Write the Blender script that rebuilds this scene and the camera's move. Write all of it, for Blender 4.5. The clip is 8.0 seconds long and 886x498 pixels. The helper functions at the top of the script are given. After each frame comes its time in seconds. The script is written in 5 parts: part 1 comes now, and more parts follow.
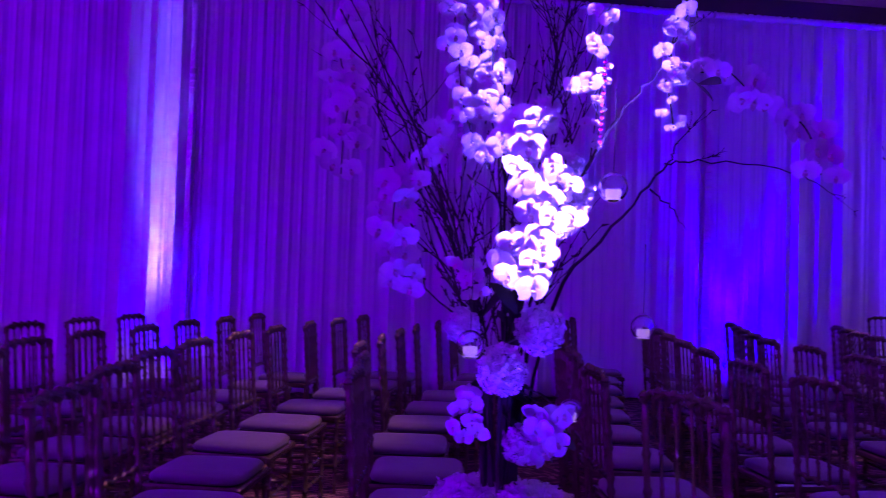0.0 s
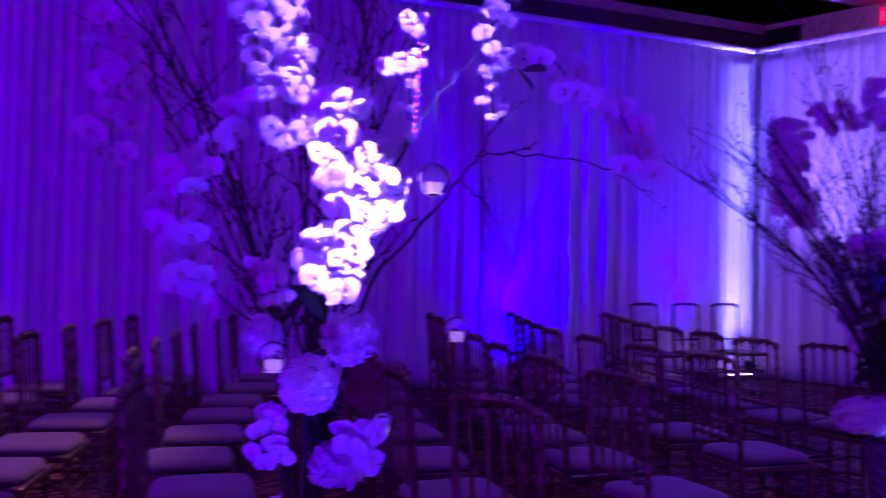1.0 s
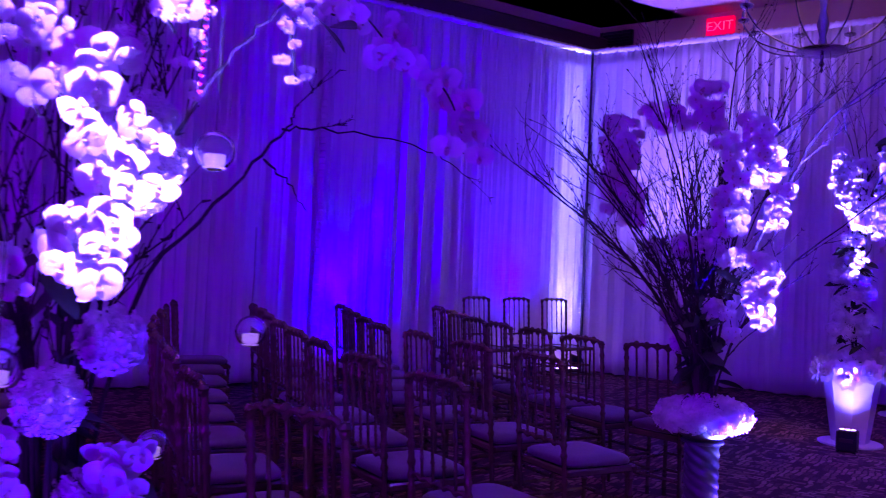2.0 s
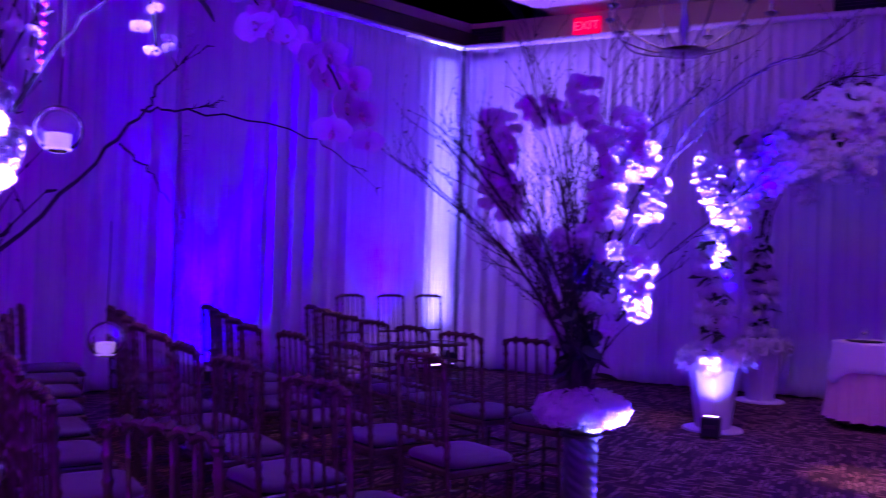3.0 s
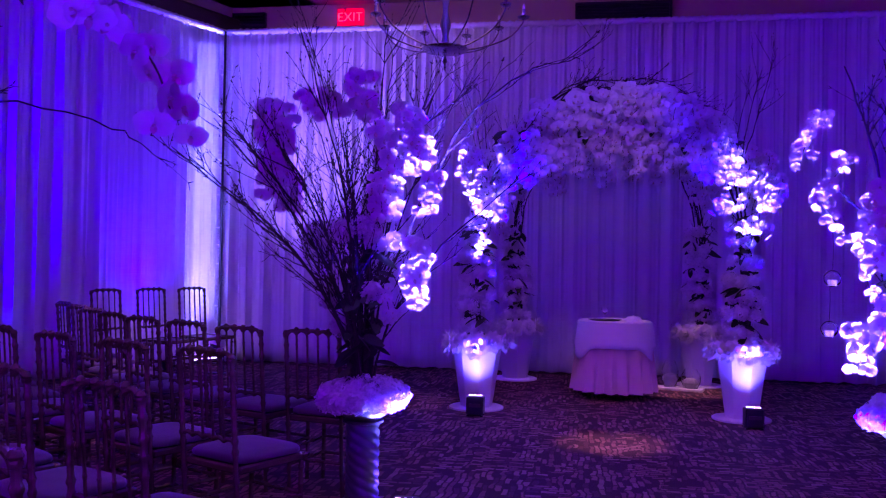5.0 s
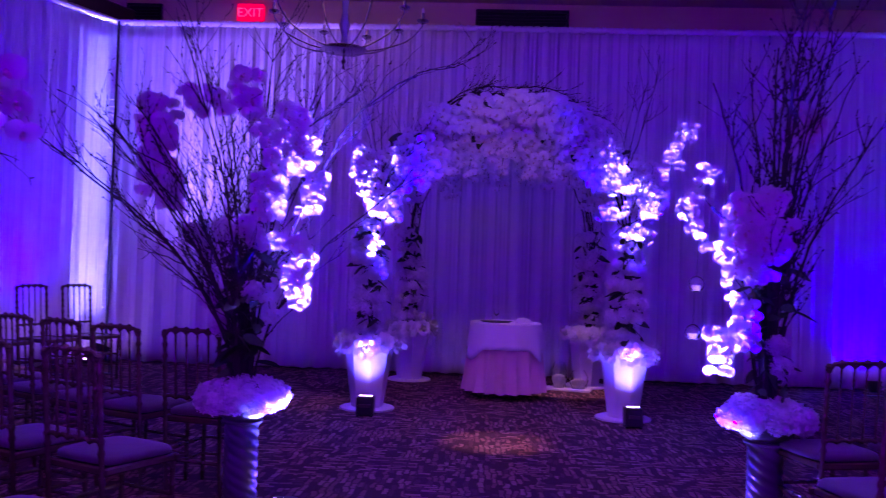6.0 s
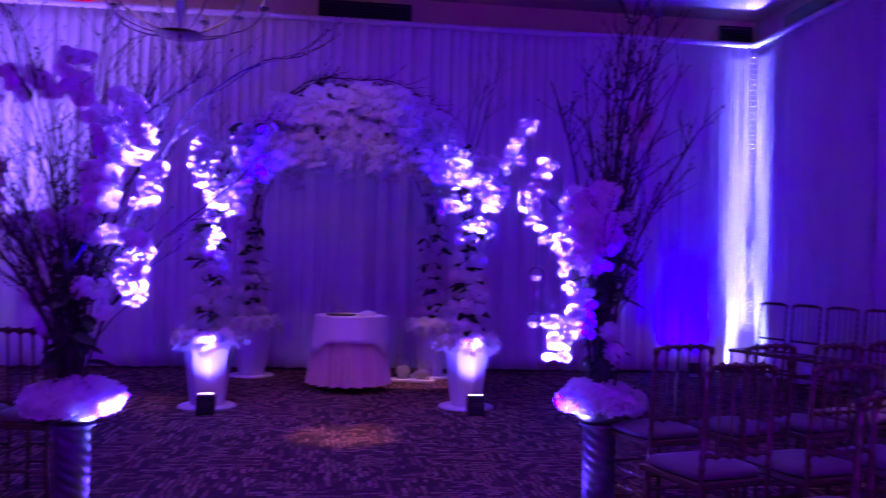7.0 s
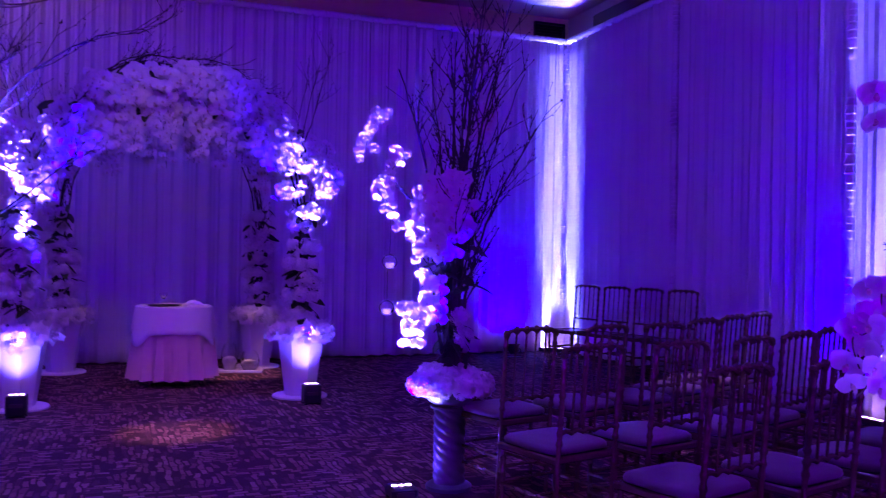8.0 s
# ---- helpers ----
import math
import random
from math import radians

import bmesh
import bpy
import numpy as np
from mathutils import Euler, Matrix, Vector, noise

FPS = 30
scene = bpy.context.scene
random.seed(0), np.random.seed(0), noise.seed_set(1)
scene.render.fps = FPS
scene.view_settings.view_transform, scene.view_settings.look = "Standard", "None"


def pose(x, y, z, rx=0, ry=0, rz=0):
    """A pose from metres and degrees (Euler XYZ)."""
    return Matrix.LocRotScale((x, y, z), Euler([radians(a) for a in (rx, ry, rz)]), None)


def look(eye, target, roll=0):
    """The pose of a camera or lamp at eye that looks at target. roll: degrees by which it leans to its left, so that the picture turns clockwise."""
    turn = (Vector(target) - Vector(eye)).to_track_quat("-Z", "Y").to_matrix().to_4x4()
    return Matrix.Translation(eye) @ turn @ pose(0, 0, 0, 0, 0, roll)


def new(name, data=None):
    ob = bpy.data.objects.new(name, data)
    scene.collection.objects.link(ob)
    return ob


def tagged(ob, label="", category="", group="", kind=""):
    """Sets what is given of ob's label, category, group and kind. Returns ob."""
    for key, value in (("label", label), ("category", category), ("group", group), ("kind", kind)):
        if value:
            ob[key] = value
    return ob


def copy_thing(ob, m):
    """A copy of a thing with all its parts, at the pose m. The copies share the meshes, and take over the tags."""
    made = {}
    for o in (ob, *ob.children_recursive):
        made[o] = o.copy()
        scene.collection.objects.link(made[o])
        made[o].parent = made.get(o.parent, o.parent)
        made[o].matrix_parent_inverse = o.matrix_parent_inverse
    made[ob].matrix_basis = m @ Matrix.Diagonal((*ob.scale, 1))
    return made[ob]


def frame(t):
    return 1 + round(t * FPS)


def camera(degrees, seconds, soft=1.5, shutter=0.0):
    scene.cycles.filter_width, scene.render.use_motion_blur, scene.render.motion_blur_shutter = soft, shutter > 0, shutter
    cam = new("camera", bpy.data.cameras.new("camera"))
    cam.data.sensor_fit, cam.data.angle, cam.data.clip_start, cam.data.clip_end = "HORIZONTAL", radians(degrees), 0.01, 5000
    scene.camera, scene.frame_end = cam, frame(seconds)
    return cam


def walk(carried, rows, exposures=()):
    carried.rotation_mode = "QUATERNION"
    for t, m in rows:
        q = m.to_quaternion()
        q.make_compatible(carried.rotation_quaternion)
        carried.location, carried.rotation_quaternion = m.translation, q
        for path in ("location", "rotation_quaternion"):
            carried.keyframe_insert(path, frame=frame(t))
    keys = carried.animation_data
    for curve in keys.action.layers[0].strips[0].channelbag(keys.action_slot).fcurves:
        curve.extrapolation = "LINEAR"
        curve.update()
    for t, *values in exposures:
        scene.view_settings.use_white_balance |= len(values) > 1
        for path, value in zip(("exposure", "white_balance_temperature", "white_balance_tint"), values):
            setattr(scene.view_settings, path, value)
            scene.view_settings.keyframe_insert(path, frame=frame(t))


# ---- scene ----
cam = camera(55.1, 8.0, soft=1.05, shutter=0.5)
# seconds, x, y, z, then the turns of pose()
PATH = [
    (0.0, 0.442, -0.307, 1.275, 91.87, -1.84, 60.04),
    (0.5, 0.349, -0.275, 1.296, 91.42, -3.07, 54.61),
    (1.0, 0.208, -0.236, 1.301, 91.58, -1.12, 44.97),
    (1.2, 0.167, -0.201, 1.311, 91.63, -1.86, 41.28),
    (2.3, 0.060, 0.107, 1.315, 90.90, -2.64, 33.39),
    (2.5, 0.049, 0.131, 1.315, 90.60, -2.79, 32.72),
    (3.0, -0.036, 0.151, 1.312, 91.35, -1.93, 25.43),
    (3.5, -0.143, 0.132, 1.317, 91.29, -1.02, 18.69),
    (4.0, -0.173, 0.094, 1.307, 90.47, -1.28, 14.08),
    (4.2, -0.168, 0.089, 1.310, 90.06, -1.44, 12.13),
    (5.3, -0.106, 0.039, 1.325, 91.32, -0.92, 8.05),
    (5.5, -0.069, 0.032, 1.329, 91.37, -1.08, 6.76),
    (6.0, -0.002, 0.019, 1.325, 91.22, -1.89, 2.91),
    (6.5, 0.026, 0.006, 1.318, 90.75, -1.99, -0.69),
    (7.0, -0.024, 0.016, 1.321, 91.05, -1.43, -7.70),
    (7.5, -0.176, 0.038, 1.331, 91.20, -0.34, -16.04),
    (8.0, -0.268, 0.073, 1.326, 90.35, -0.95, -20.68),
]
walk(cam, [(t, pose(*p)) for t, *p in PATH], ((0.0, 0.10, 6500, 134), (8.0, 0.10, 6500, 134)))

# ---- world and light ----
rnd = random.Random(7)
world = bpy.data.worlds.new("world")
world.use_nodes = True
world.node_tree.nodes["Background"].inputs[0].default_value = (0.05, 0.03, 0.08, 1)
world.node_tree.nodes["Background"].inputs[1].default_value = 0.05
scene.world = world

VIOLET = (0.032, 0.0, 1.0)
WARM = (1.0, 0.80, 0.50)


def spot(name, eye, target, watts, colour, degrees, blend=1.0, radius=0.05):
    data = bpy.data.lights.new(name, "SPOT")
    data.energy, data.color, data.spot_size, data.spot_blend, data.shadow_soft_size = watts, colour, radians(degrees), blend, radius
    ob = new(name, data)
    ob.matrix_world = look(eye, target)
    return ob


# corner of the two visible drapes, direction and normal of the splayed drape
CA = Vector((-4.80, 10.56, 0))
DA = Vector((-0.382, -0.924, 0))
NA = Vector((0.924, -0.382, 0))
XC, YB, ZT = 5.50, 10.56, 4.35


def on_a(s, off, z):
    return CA + DA * s + NA * off + Vector((0, 0, z))


# floor uplights: place, aim, watts, colour, cone
UPLIGHTS = [
    (on_a(3.72, 0.45, 0.18), on_a(3.60, 0.02, 3.3), 5600, VIOLET, 56),
    (on_a(9.65, 0.50, 0.15), on_a(9.65, 0.02, 3.2), 1300, VIOLET, 46),
    (on_a(12.6, 0.60, 0.15), on_a(12.6, 0.05, 2.7), 150, VIOLET, 70),
    (Vector((4.50, 10.06, 0.15)), Vector((4.58, 10.54, 2.6)), 3200, VIOLET, 35),
    (Vector((5.00, 5.45, 0.15)), Vector((5.48, 5.45, 2.8)), 1900, VIOLET, 46),
    (Vector((5.00, 1.6, 0.15)), Vector((5.45, 1.6, 2.7)), 600, VIOLET, 70),
    (Vector((-4.30, 9.40, 0.30)), Vector((-3.25, 10.50, 3.9)), 1300, (0.25, 0.28, 1.0), 49),
]
FLOODS = UPLIGHTS[:2] + UPLIGHTS[3:6]
# one more uplight, added to brighten the splayed drape near the corner
UPLIGHTS.append((on_a(1.30, 0.60, 0.15), on_a(1.20, 0.02, 2.9), 420, (0.06, 0.01, 1.0), 66))
# pinker fill lamps added unseen along the draped wall behind the seating
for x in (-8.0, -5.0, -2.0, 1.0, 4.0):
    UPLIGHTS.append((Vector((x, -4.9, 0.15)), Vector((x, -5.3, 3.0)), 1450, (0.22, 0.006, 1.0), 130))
# LED bars standing close to the cloth: place, aim, direction of the bar, watts, colour, length
BARS = [
    (on_a(0.32, 0.14, 0.10), on_a(0.32, -0.08, 4.4), DA, 13, (0.14, 0.27, 1.0), 0.38),
    (on_a(9.80, 0.14, 0.10), on_a(9.80, -0.08, 4.4), DA, 10, (0.10, 0.17, 1.0), 0.08),
    (Vector((5.31, 10.37, 0.10)), Vector((5.55, 10.61, 3.5)), Vector((0.7, -0.7, 0)), 20, (0.10, 0.28, 1.0), 0.48),
    (Vector((5.36, 5.10, 0.10)), Vector((5.56, 5.10, 4.4)), Vector((0, 1, 0)), 34, (0.13, 0.28, 1.0), 0.45),
]
for place, aim, along, watts, colour, length in BARS:
    data = bpy.data.lights.new("bar_lamp", "AREA")
    data.shape, data.size, data.size_y, data.energy, data.color, data.spread = "RECTANGLE", length, 0.05, watts, colour, radians(28 if length > 0.1 else 15)
    zz = (place - aim).normalized()
    xx = (along - zz * along.dot(zz)).normalized()
    m = Matrix((xx, zz.cross(xx), zz)).transposed().to_4x4()
    new("bar_lamp", data).matrix_world = Matrix.Translation(place) @ m
# the corner bars throw a second, tight beam up the whole height of the cloth
for place, aim, along, watts, length in (
        (on_a(0.30, 0.24, 0.10), on_a(0.30, 0.0, 4.2), DA, 11.0, 0.38),
        (Vector((5.20, 10.26, 0.10)), Vector((5.42, 10.48, 4.2)), Vector((0.7, -0.7, 0)), 16.0, 0.40)):
    data = bpy.data.lights.new("bar_lamp", "AREA")
    data.shape, data.size, data.size_y, data.energy, data.color, data.spread = "RECTANGLE", length, 0.05, watts, (0.11, 0.26, 1.0), radians(11)
    zz = (place - aim).normalized()
    xx = (along - zz * along.dot(zz)).normalized()
    m = Matrix((xx, zz.cross(xx), zz)).transposed().to_4x4()
    new("bar_lamp", data).matrix_world = Matrix.Translation(place) @ m
# battery lights at the trees and planters
TREE_LIGHTS = [
    (Vector((-1.035, 4.49, 0.085)), Vector((-1.01, 4.47, 1.50)), 14000, (0.11, 0.155, 1.0), 21),
    (Vector((1.17, 4.46, 0.085)), Vector((1.13, 4.45, 1.35)), 13000, (0.11, 0.155, 1.0), 22),
    (Vector((-0.92, 0.64, 0.19)), Vector((-1.25, 1.01, 1.56)), 3600, (0.13, 0.165, 1.0), 21),
    (Vector((1.45, 1.05, 0.19)), Vector((1.35, 1.45, 1.6)), 50, (0.16, 0.13, 1.0), 50),
]
BOX_LIGHTS = [
    (Vector((-1.02, 7.45, 0.19)), Vector((-1.06, 7.66, 2.1)), 11000, (0.11, 0.155, 1.0), 17),
    (Vector((1.30, 7.43, 0.19)), Vector((1.27, 7.66, 2.1)), 11000, (0.11, 0.155, 1.0), 17),
]
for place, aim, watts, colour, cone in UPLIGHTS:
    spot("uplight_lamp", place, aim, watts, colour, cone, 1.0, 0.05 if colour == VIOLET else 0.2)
for place, aim, watts, colour, cone in TREE_LIGHTS + BOX_LIGHTS:
    spot("uplight_lamp", place, aim, watts * 1.1, colour, cone, 0.7, 0.06)
# the wide low part of the violet floods
for place, aim, *rest in FLOODS:
    spot("uplight_lamp", place.lerp(Vector((aim.x, aim.y, place.z)), 0.25), Vector((aim.x, aim.y, 1.1)), rest[0] * 0.05, (0.008, 0.0, 1.0), 110)
# the violet spill round their beams
for place, aim, watts, colour, cone in TREE_LIGHTS[:2]:
    spot("added_spill", place, aim, 3200, (0.012, 0.008, 1.0), 48, 1.0, 0.03)
    # two lamps without housing, added behind each box to rim-light bowl and shaft
    out = 1 if aim.x > 0 else -1
    edge = Vector((place.x + 0.05 * out, 4.69, place.z))
    spot("added_spill", edge, (place.x + 0.10 * out, 4.50, 0.54), 420, (0.14, 0.30, 1.0), 34, 1.0, 0.03)
    spot("added_spill", edge, (place.x + 0.22 * out, 4.55, 0.22), 16, (0.10, 0.09, 1.0), 84, 1.0, 0.03)
spot("added_spill", TREE_LIGHTS[2][0], TREE_LIGHTS[2][1], 80, (0.08, 0.04, 1.0), 64, 1.0, 0.03)
for place, aim, watts, colour, cone in BOX_LIGHTS:
    spot("added_spill", place, (place.x - 0.02, place.y + 0.20, 0.50), 95, (0.08, 0.13, 1.0), 84, 1.0, 0.05)
    spot("added_spill", place, (place.x * 0.94, place.y + 0.22, 2.4), 2600, (0.017, 0.011, 1.0), 33)
# dim warm fill from above, added without ceiling fixtures
for x, y, watts, cone in ((-3.4, 2.6, 64, 84), (0.1, 4.4, 46, 64), (3.4, 3.4, 30, 84), (0.1, 6.9, 40, 56)):
    spot("added_down_fill", (x, y, 5.15), (x, y, 0.0), watts, (1.0, 0.54, 0.50), cone, 1.0, 0.08)
# a tilted fill lamp, added to front-light the arch posts and the table
spot("added_down_fill", (0.1, 4.6, 5.15), (0.12, 7.7, 0.75), 115, (1.0, 0.56, 0.52), 40, 1.0, 0.08)
# the dimmed bulbs of the chandelier
data = bpy.data.lights.new("chandelier_lamp", "POINT")
data.energy, data.color, data.shadow_soft_size = 4.5, (1.0, 0.76, 0.42), 0.3
new("chandelier_lamp", data).location = (-1.58, 8.90, 4.22)
spot("pin_spot_lamp", (0.3, 4.4, 4.75), (0.12, 8.0, 2.52), 44, (1.0, 0.90, 0.74), 22, 1.0, 0.05)
# warm ceiling pin spots on the carpet and the chairs
for x, y, tx, ty, watts, cone in ((0.3, 7.6, 0.12, 6.55, 60, 12), (-3.2, 6.6, -3.7, 6.0, 26, 16), (-3.4, 2.4, -3.8, 1.1, 24, 22), (-5.4, 2.6, -5.2, 1.6, 20, 20),
                                  (3.2, 6.0, 3.5, 4.9, 26, 16), (0.60, 9.9, 0.145, 8.67, 15, 12), (-1.5, 6.9, -1.7, 8.0, 14, 14), (1.9, 9.0, 0.90, 9.45, 42, 15), (-0.4, 8.4, -0.85, 9.9, 6, 13)):
    spot("pin_spot_lamp", (x, y, 4.7), (tx, ty, 0.0), watts * 9, WARM, cone, 0.8, 0.03)

# ---- materials ----


def nodes_of(name):
    m = bpy.data.materials.new(name)
    m.use_nodes = True
    t = m.node_tree
    return m, t, t.nodes, t.links, t.nodes["Principled BSDF"]


def simple(name, colour, rough=0.6, metal=0.0, vary=0.12, scale=8.0, bump=0.0, bump_scale=60.0, sheen=0.0):
    """A surface with broad and fine variation of its colour, and fine relief."""
    m, t, n, l, b = nodes_of(name)
    tex = n.new("ShaderNodeTexCoord")
    big, fine = n.new("ShaderNodeTexNoise"), n.new("ShaderNodeTexNoise")
    big.inputs["Scale"].default_value, fine.inputs["Scale"].default_value = scale, bump_scale
    big.inputs["Detail"].default_value, fine.inputs["Detail"].default_value = 4, 6
    mix = n.new("ShaderNodeMix")
    mix.data_type = "RGBA"
    mix.inputs[6].default_value = (*[c * (1 - vary) for c in colour], 1)
    mix.inputs[7].default_value = (*[min(1, c * (1 + vary)) for c in colour], 1)
    add = n.new("ShaderNodeMath")
    add.operation = "MULTIPLY_ADD"
    add.inputs[1].default_value, add.inputs[2].default_value = 0.35, 0.0
    tot = n.new("ShaderNodeMath")
    tot.operation = "MULTIPLY_ADD"
    tot.inputs[1].default_value = 0.65
    l.new(tex.outputs["Object"], big.inputs["Vector"])
    l.new(tex.outputs["Object"], fine.inputs["Vector"])
    l.new(fine.outputs[0], add.inputs[0])
    l.new(big.outputs[0], tot.inputs[0])
    l.new(add.outputs[0], tot.inputs[2])
    l.new(tot.outputs[0], mix.inputs[0])
    l.new(mix.outputs[2], b.inputs["Base Color"])
    b.inputs["Roughness"].default_value, b.inputs["Metallic"].default_value = rough, metal
    if sheen:
        b.inputs["Sheen Weight"].default_value = sheen
    if bump:
        bn = n.new("ShaderNodeBump")
        bn.inputs["Strength"].default_value, bn.inputs["Distance"].default_value = bump, 0.003
        l.new(fine.outputs[0], bn.inputs["Height"])
        l.new(bn.outputs[0], b.inputs["Normal"])
    return m


def glass(name, tint=(1, 1, 1), rough=0.02):
    m, t, n, l, b = nodes_of(name)
    b.inputs["Base Color"].default_value = (*tint, 1)
    b.inputs["Roughness"].default_value = rough
    b.inputs["Transmission Weight"].default_value = 1.0
    b.inputs["IOR"].default_value = 1.45
    return m


def glow(name, colour, strength):
    m, t, n, l, b = nodes_of(name)
    b.inputs["Base Color"].default_value = (*colour, 1)
    b.inputs["Emission Color"].default_value = (*colour, 1)
    b.inputs["Emission Strength"].default_value = strength
    return m


def petal_material(name, colour, trans=0.30):
    """Thin petals that let a little light through."""
    m, t, n, l, b = nodes_of(name)
    tex, noi, mix = n.new("ShaderNodeTexCoord"), n.new("ShaderNodeTexNoise"), n.new("ShaderNodeMix")
    noi.inputs["Scale"].default_value = 35
    mix.data_type = "RGBA"
    mix.inputs[6].default_value = (*[c * 0.86 for c in colour], 1)
    mix.inputs[7].default_value = (*[min(1, c * 1.05) for c in colour], 1)
    l.new(tex.outputs["Object"], noi.inputs["Vector"])
    l.new(noi.outputs[0], mix.inputs[0])
    l.new(mix.outputs[2], b.inputs["Base Color"])
    b.inputs["Roughness"].default_value = 0.6
    b.inputs["Specular IOR Level"].default_value = 0.2
    tr, ms = n.new("ShaderNodeBsdfTranslucent"), n.new("ShaderNodeMixShader")
    l.new(mix.outputs[2], tr.inputs["Color"])
    ms.inputs[0].default_value = trans
    l.new(b.outputs[0], ms.inputs[1])
    l.new(tr.outputs[0], ms.inputs[2])
    l.new(ms.outputs[0], n["Material Output"].inputs["Surface"])
    return m


def drape_material():
    m, t, n, l, b = nodes_of("drape_cloth")
    tex, wav, noi, mix, bn = [n.new("ShaderNode" + k) for k in ("TexCoord", "TexNoise", "TexNoise", "Mix", "Bump")]
    mp = n.new("ShaderNodeMapping")
    mp.inputs["Scale"].default_value = (300, 300, 300)
    l.new(tex.outputs["Object"], mp.inputs[0])
    l.new(mp.outputs[0], wav.inputs["Vector"])
    noi.inputs["Scale"].default_value = 0.8
    mix.data_type = "RGBA"
    mix.inputs[6].default_value, mix.inputs[7].default_value = (0.66, 0.65, 0.66, 1), (0.80, 0.79, 0.80, 1)
    l.new(tex.outputs["Object"], noi.inputs["Vector"])
    l.new(noi.outputs[0], mix.inputs[0])
    l.new(mix.outputs[2], b.inputs["Base Color"])
    b.inputs["Roughness"].default_value = 0.75
    b.inputs["Sheen Weight"].default_value = 0.15
    bn.inputs["Strength"].default_value, bn.inputs["Distance"].default_value = 0.2, 0.001
    l.new(wav.outputs[0], bn.inputs["Height"])
    l.new(bn.outputs[0], b.inputs["Normal"])
    return m


def carpet_material():
    """Dark woven carpet with short pale and brown dashes in brick-like blocks."""
    m, t, n, l, b = nodes_of("patterned_carpet")
    tex = n.new("ShaderNodeTexCoord")
    warp = n.new("ShaderNodeTexNoise")
    warp.inputs["Scale"].default_value = 6.0
    vm = n.new("ShaderNodeVectorMath")
    vm.operation = "MULTIPLY_ADD"
    vm.inputs[1].default_value = (0.07, 0.07, 0)
    l.new(tex.outputs["Object"], warp.inputs["Vector"])
    l.new(warp.outputs["Color"], vm.inputs[0])
    l.new(tex.outputs["Object"], vm.inputs[2])

    def blocks(turn, w, h, offset):
        mp, br = n.new("ShaderNodeMapping"), n.new("ShaderNodeTexBrick")
        mp.inputs["Rotation"].default_value = (0, 0, radians(turn))
        mp.inputs["Location"].default_value = (offset, offset * 0.7, 0)
        l.new(vm.outputs[0], mp.inputs[0])
        l.new(mp.outputs[0], br.inputs["Vector"])
        br.inputs["Scale"].default_value = 1.0
        br.inputs["Brick Width"].default_value, br.inputs["Row Height"].default_value = w, h
        br.inputs["Mortar Size"].default_value = 0.006
        br.inputs["Color1"].default_value, br.inputs["Color2"].default_value = (0, 0, 0, 1), (1, 1, 1, 1)
        br.inputs["Mortar"].default_value = (0.0, 0.0, 0.0, 1)
        br.offset, br.squash = 0.37, 1.0
        return br

    a, c = blocks(0, 0.09, 0.046, 0.0), blocks(90, 0.125, 0.040, 0.31)
    sel = n.new("ShaderNodeTexVoronoi")
    sel.distance = "CHEBYCHEV"
    sel.inputs["Scale"].default_value = 4.2
    l.new(vm.outputs[0], sel.inputs["Vector"])
    sep = n.new("ShaderNodeSeparateColor")
    l.new(sel.outputs["Color"], sep.inputs[0])
    gt = n.new("ShaderNodeMath")
    gt.operation = "GREATER_THAN"
    gt.inputs[1].default_value = 0.36
    l.new(sep.outputs[0], gt.inputs[0])
    mix = n.new("ShaderNodeMix")
    mix.data_type = "RGBA"
    l.new(gt.outputs[0], mix.inputs[0])
    l.new(a.outputs["Color"], mix.inputs[6])
    l.new(c.outputs["Color"], mix.inputs[7])
    ramp = n.new("ShaderNodeValToRGB")
    ramp.color_ramp.interpolation = "CONSTANT"
    e = ramp.color_ramp.elements
    e[0].position, e[0].color = 0.0, (0.09, 0.036, 0.042, 1)
    e[1].position, e[1].color = 0.30, (0.27, 0.115, 0.10, 1)
    for p, col in ((0.55, (0.36, 0.165, 0.13, 1)), (0.72, (0.14, 0.058, 0.062, 1)), (0.86, (0.42, 0.21, 0.17, 1))):
        q = e.new(p)
        q.color = col
    l.new(mix.outputs[2], ramp.inputs[0])
    fine = n.new("ShaderNodeTexNoise")
    fine.inputs["Scale"].default_value = 220
    l.new(tex.outputs["Object"], fine.inputs["Vector"])
    mul = n.new("ShaderNodeMix")
    mul.data_type, mul.blend_type = "RGBA", "MULTIPLY"
    mul.inputs[0].default_value = 0.6
    l.new(ramp.outputs[0], mul.inputs[6])
    l.new(fine.outputs["Color"], mul.inputs[7])
    l.new(mul.outputs[2], b.inputs["Base Color"])
    b.inputs["Roughness"].default_value = 0.95
    b.inputs["Specular IOR Level"].default_value = 0.1
    bn = n.new("ShaderNodeBump")
    bn.inputs["Strength"].default_value, bn.inputs["Distance"].default_value = 0.6, 0.004
    l.new(fine.outputs[0], bn.inputs["Height"])
    l.new(bn.outputs[0], b.inputs["Normal"])
    return m


M_DRAPE = drape_material()
M_CARPET = carpet_material()
M_GOLD = simple("gilded_wood", (0.155, 0.100, 0.060), 0.24, 0.40, 0.25, 14, 0.25, 90)
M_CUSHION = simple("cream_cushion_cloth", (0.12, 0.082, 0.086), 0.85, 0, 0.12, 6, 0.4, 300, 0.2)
M_CEIL = simple("ceiling_plaster", (0.56, 0.41, 0.45), 0.9, 0, 0.08, 1.5, 0.1, 60)
M_OLIVE = simple("tan_wall_paint", (0.62, 0.52, 0.30), 0.8, 0, 0.1, 1.2, 0.1, 80)
M_TRIM = simple("dark_trim_wood", (0.05, 0.03, 0.025), 0.5, 0, 0.3, 5, 0.1, 60)
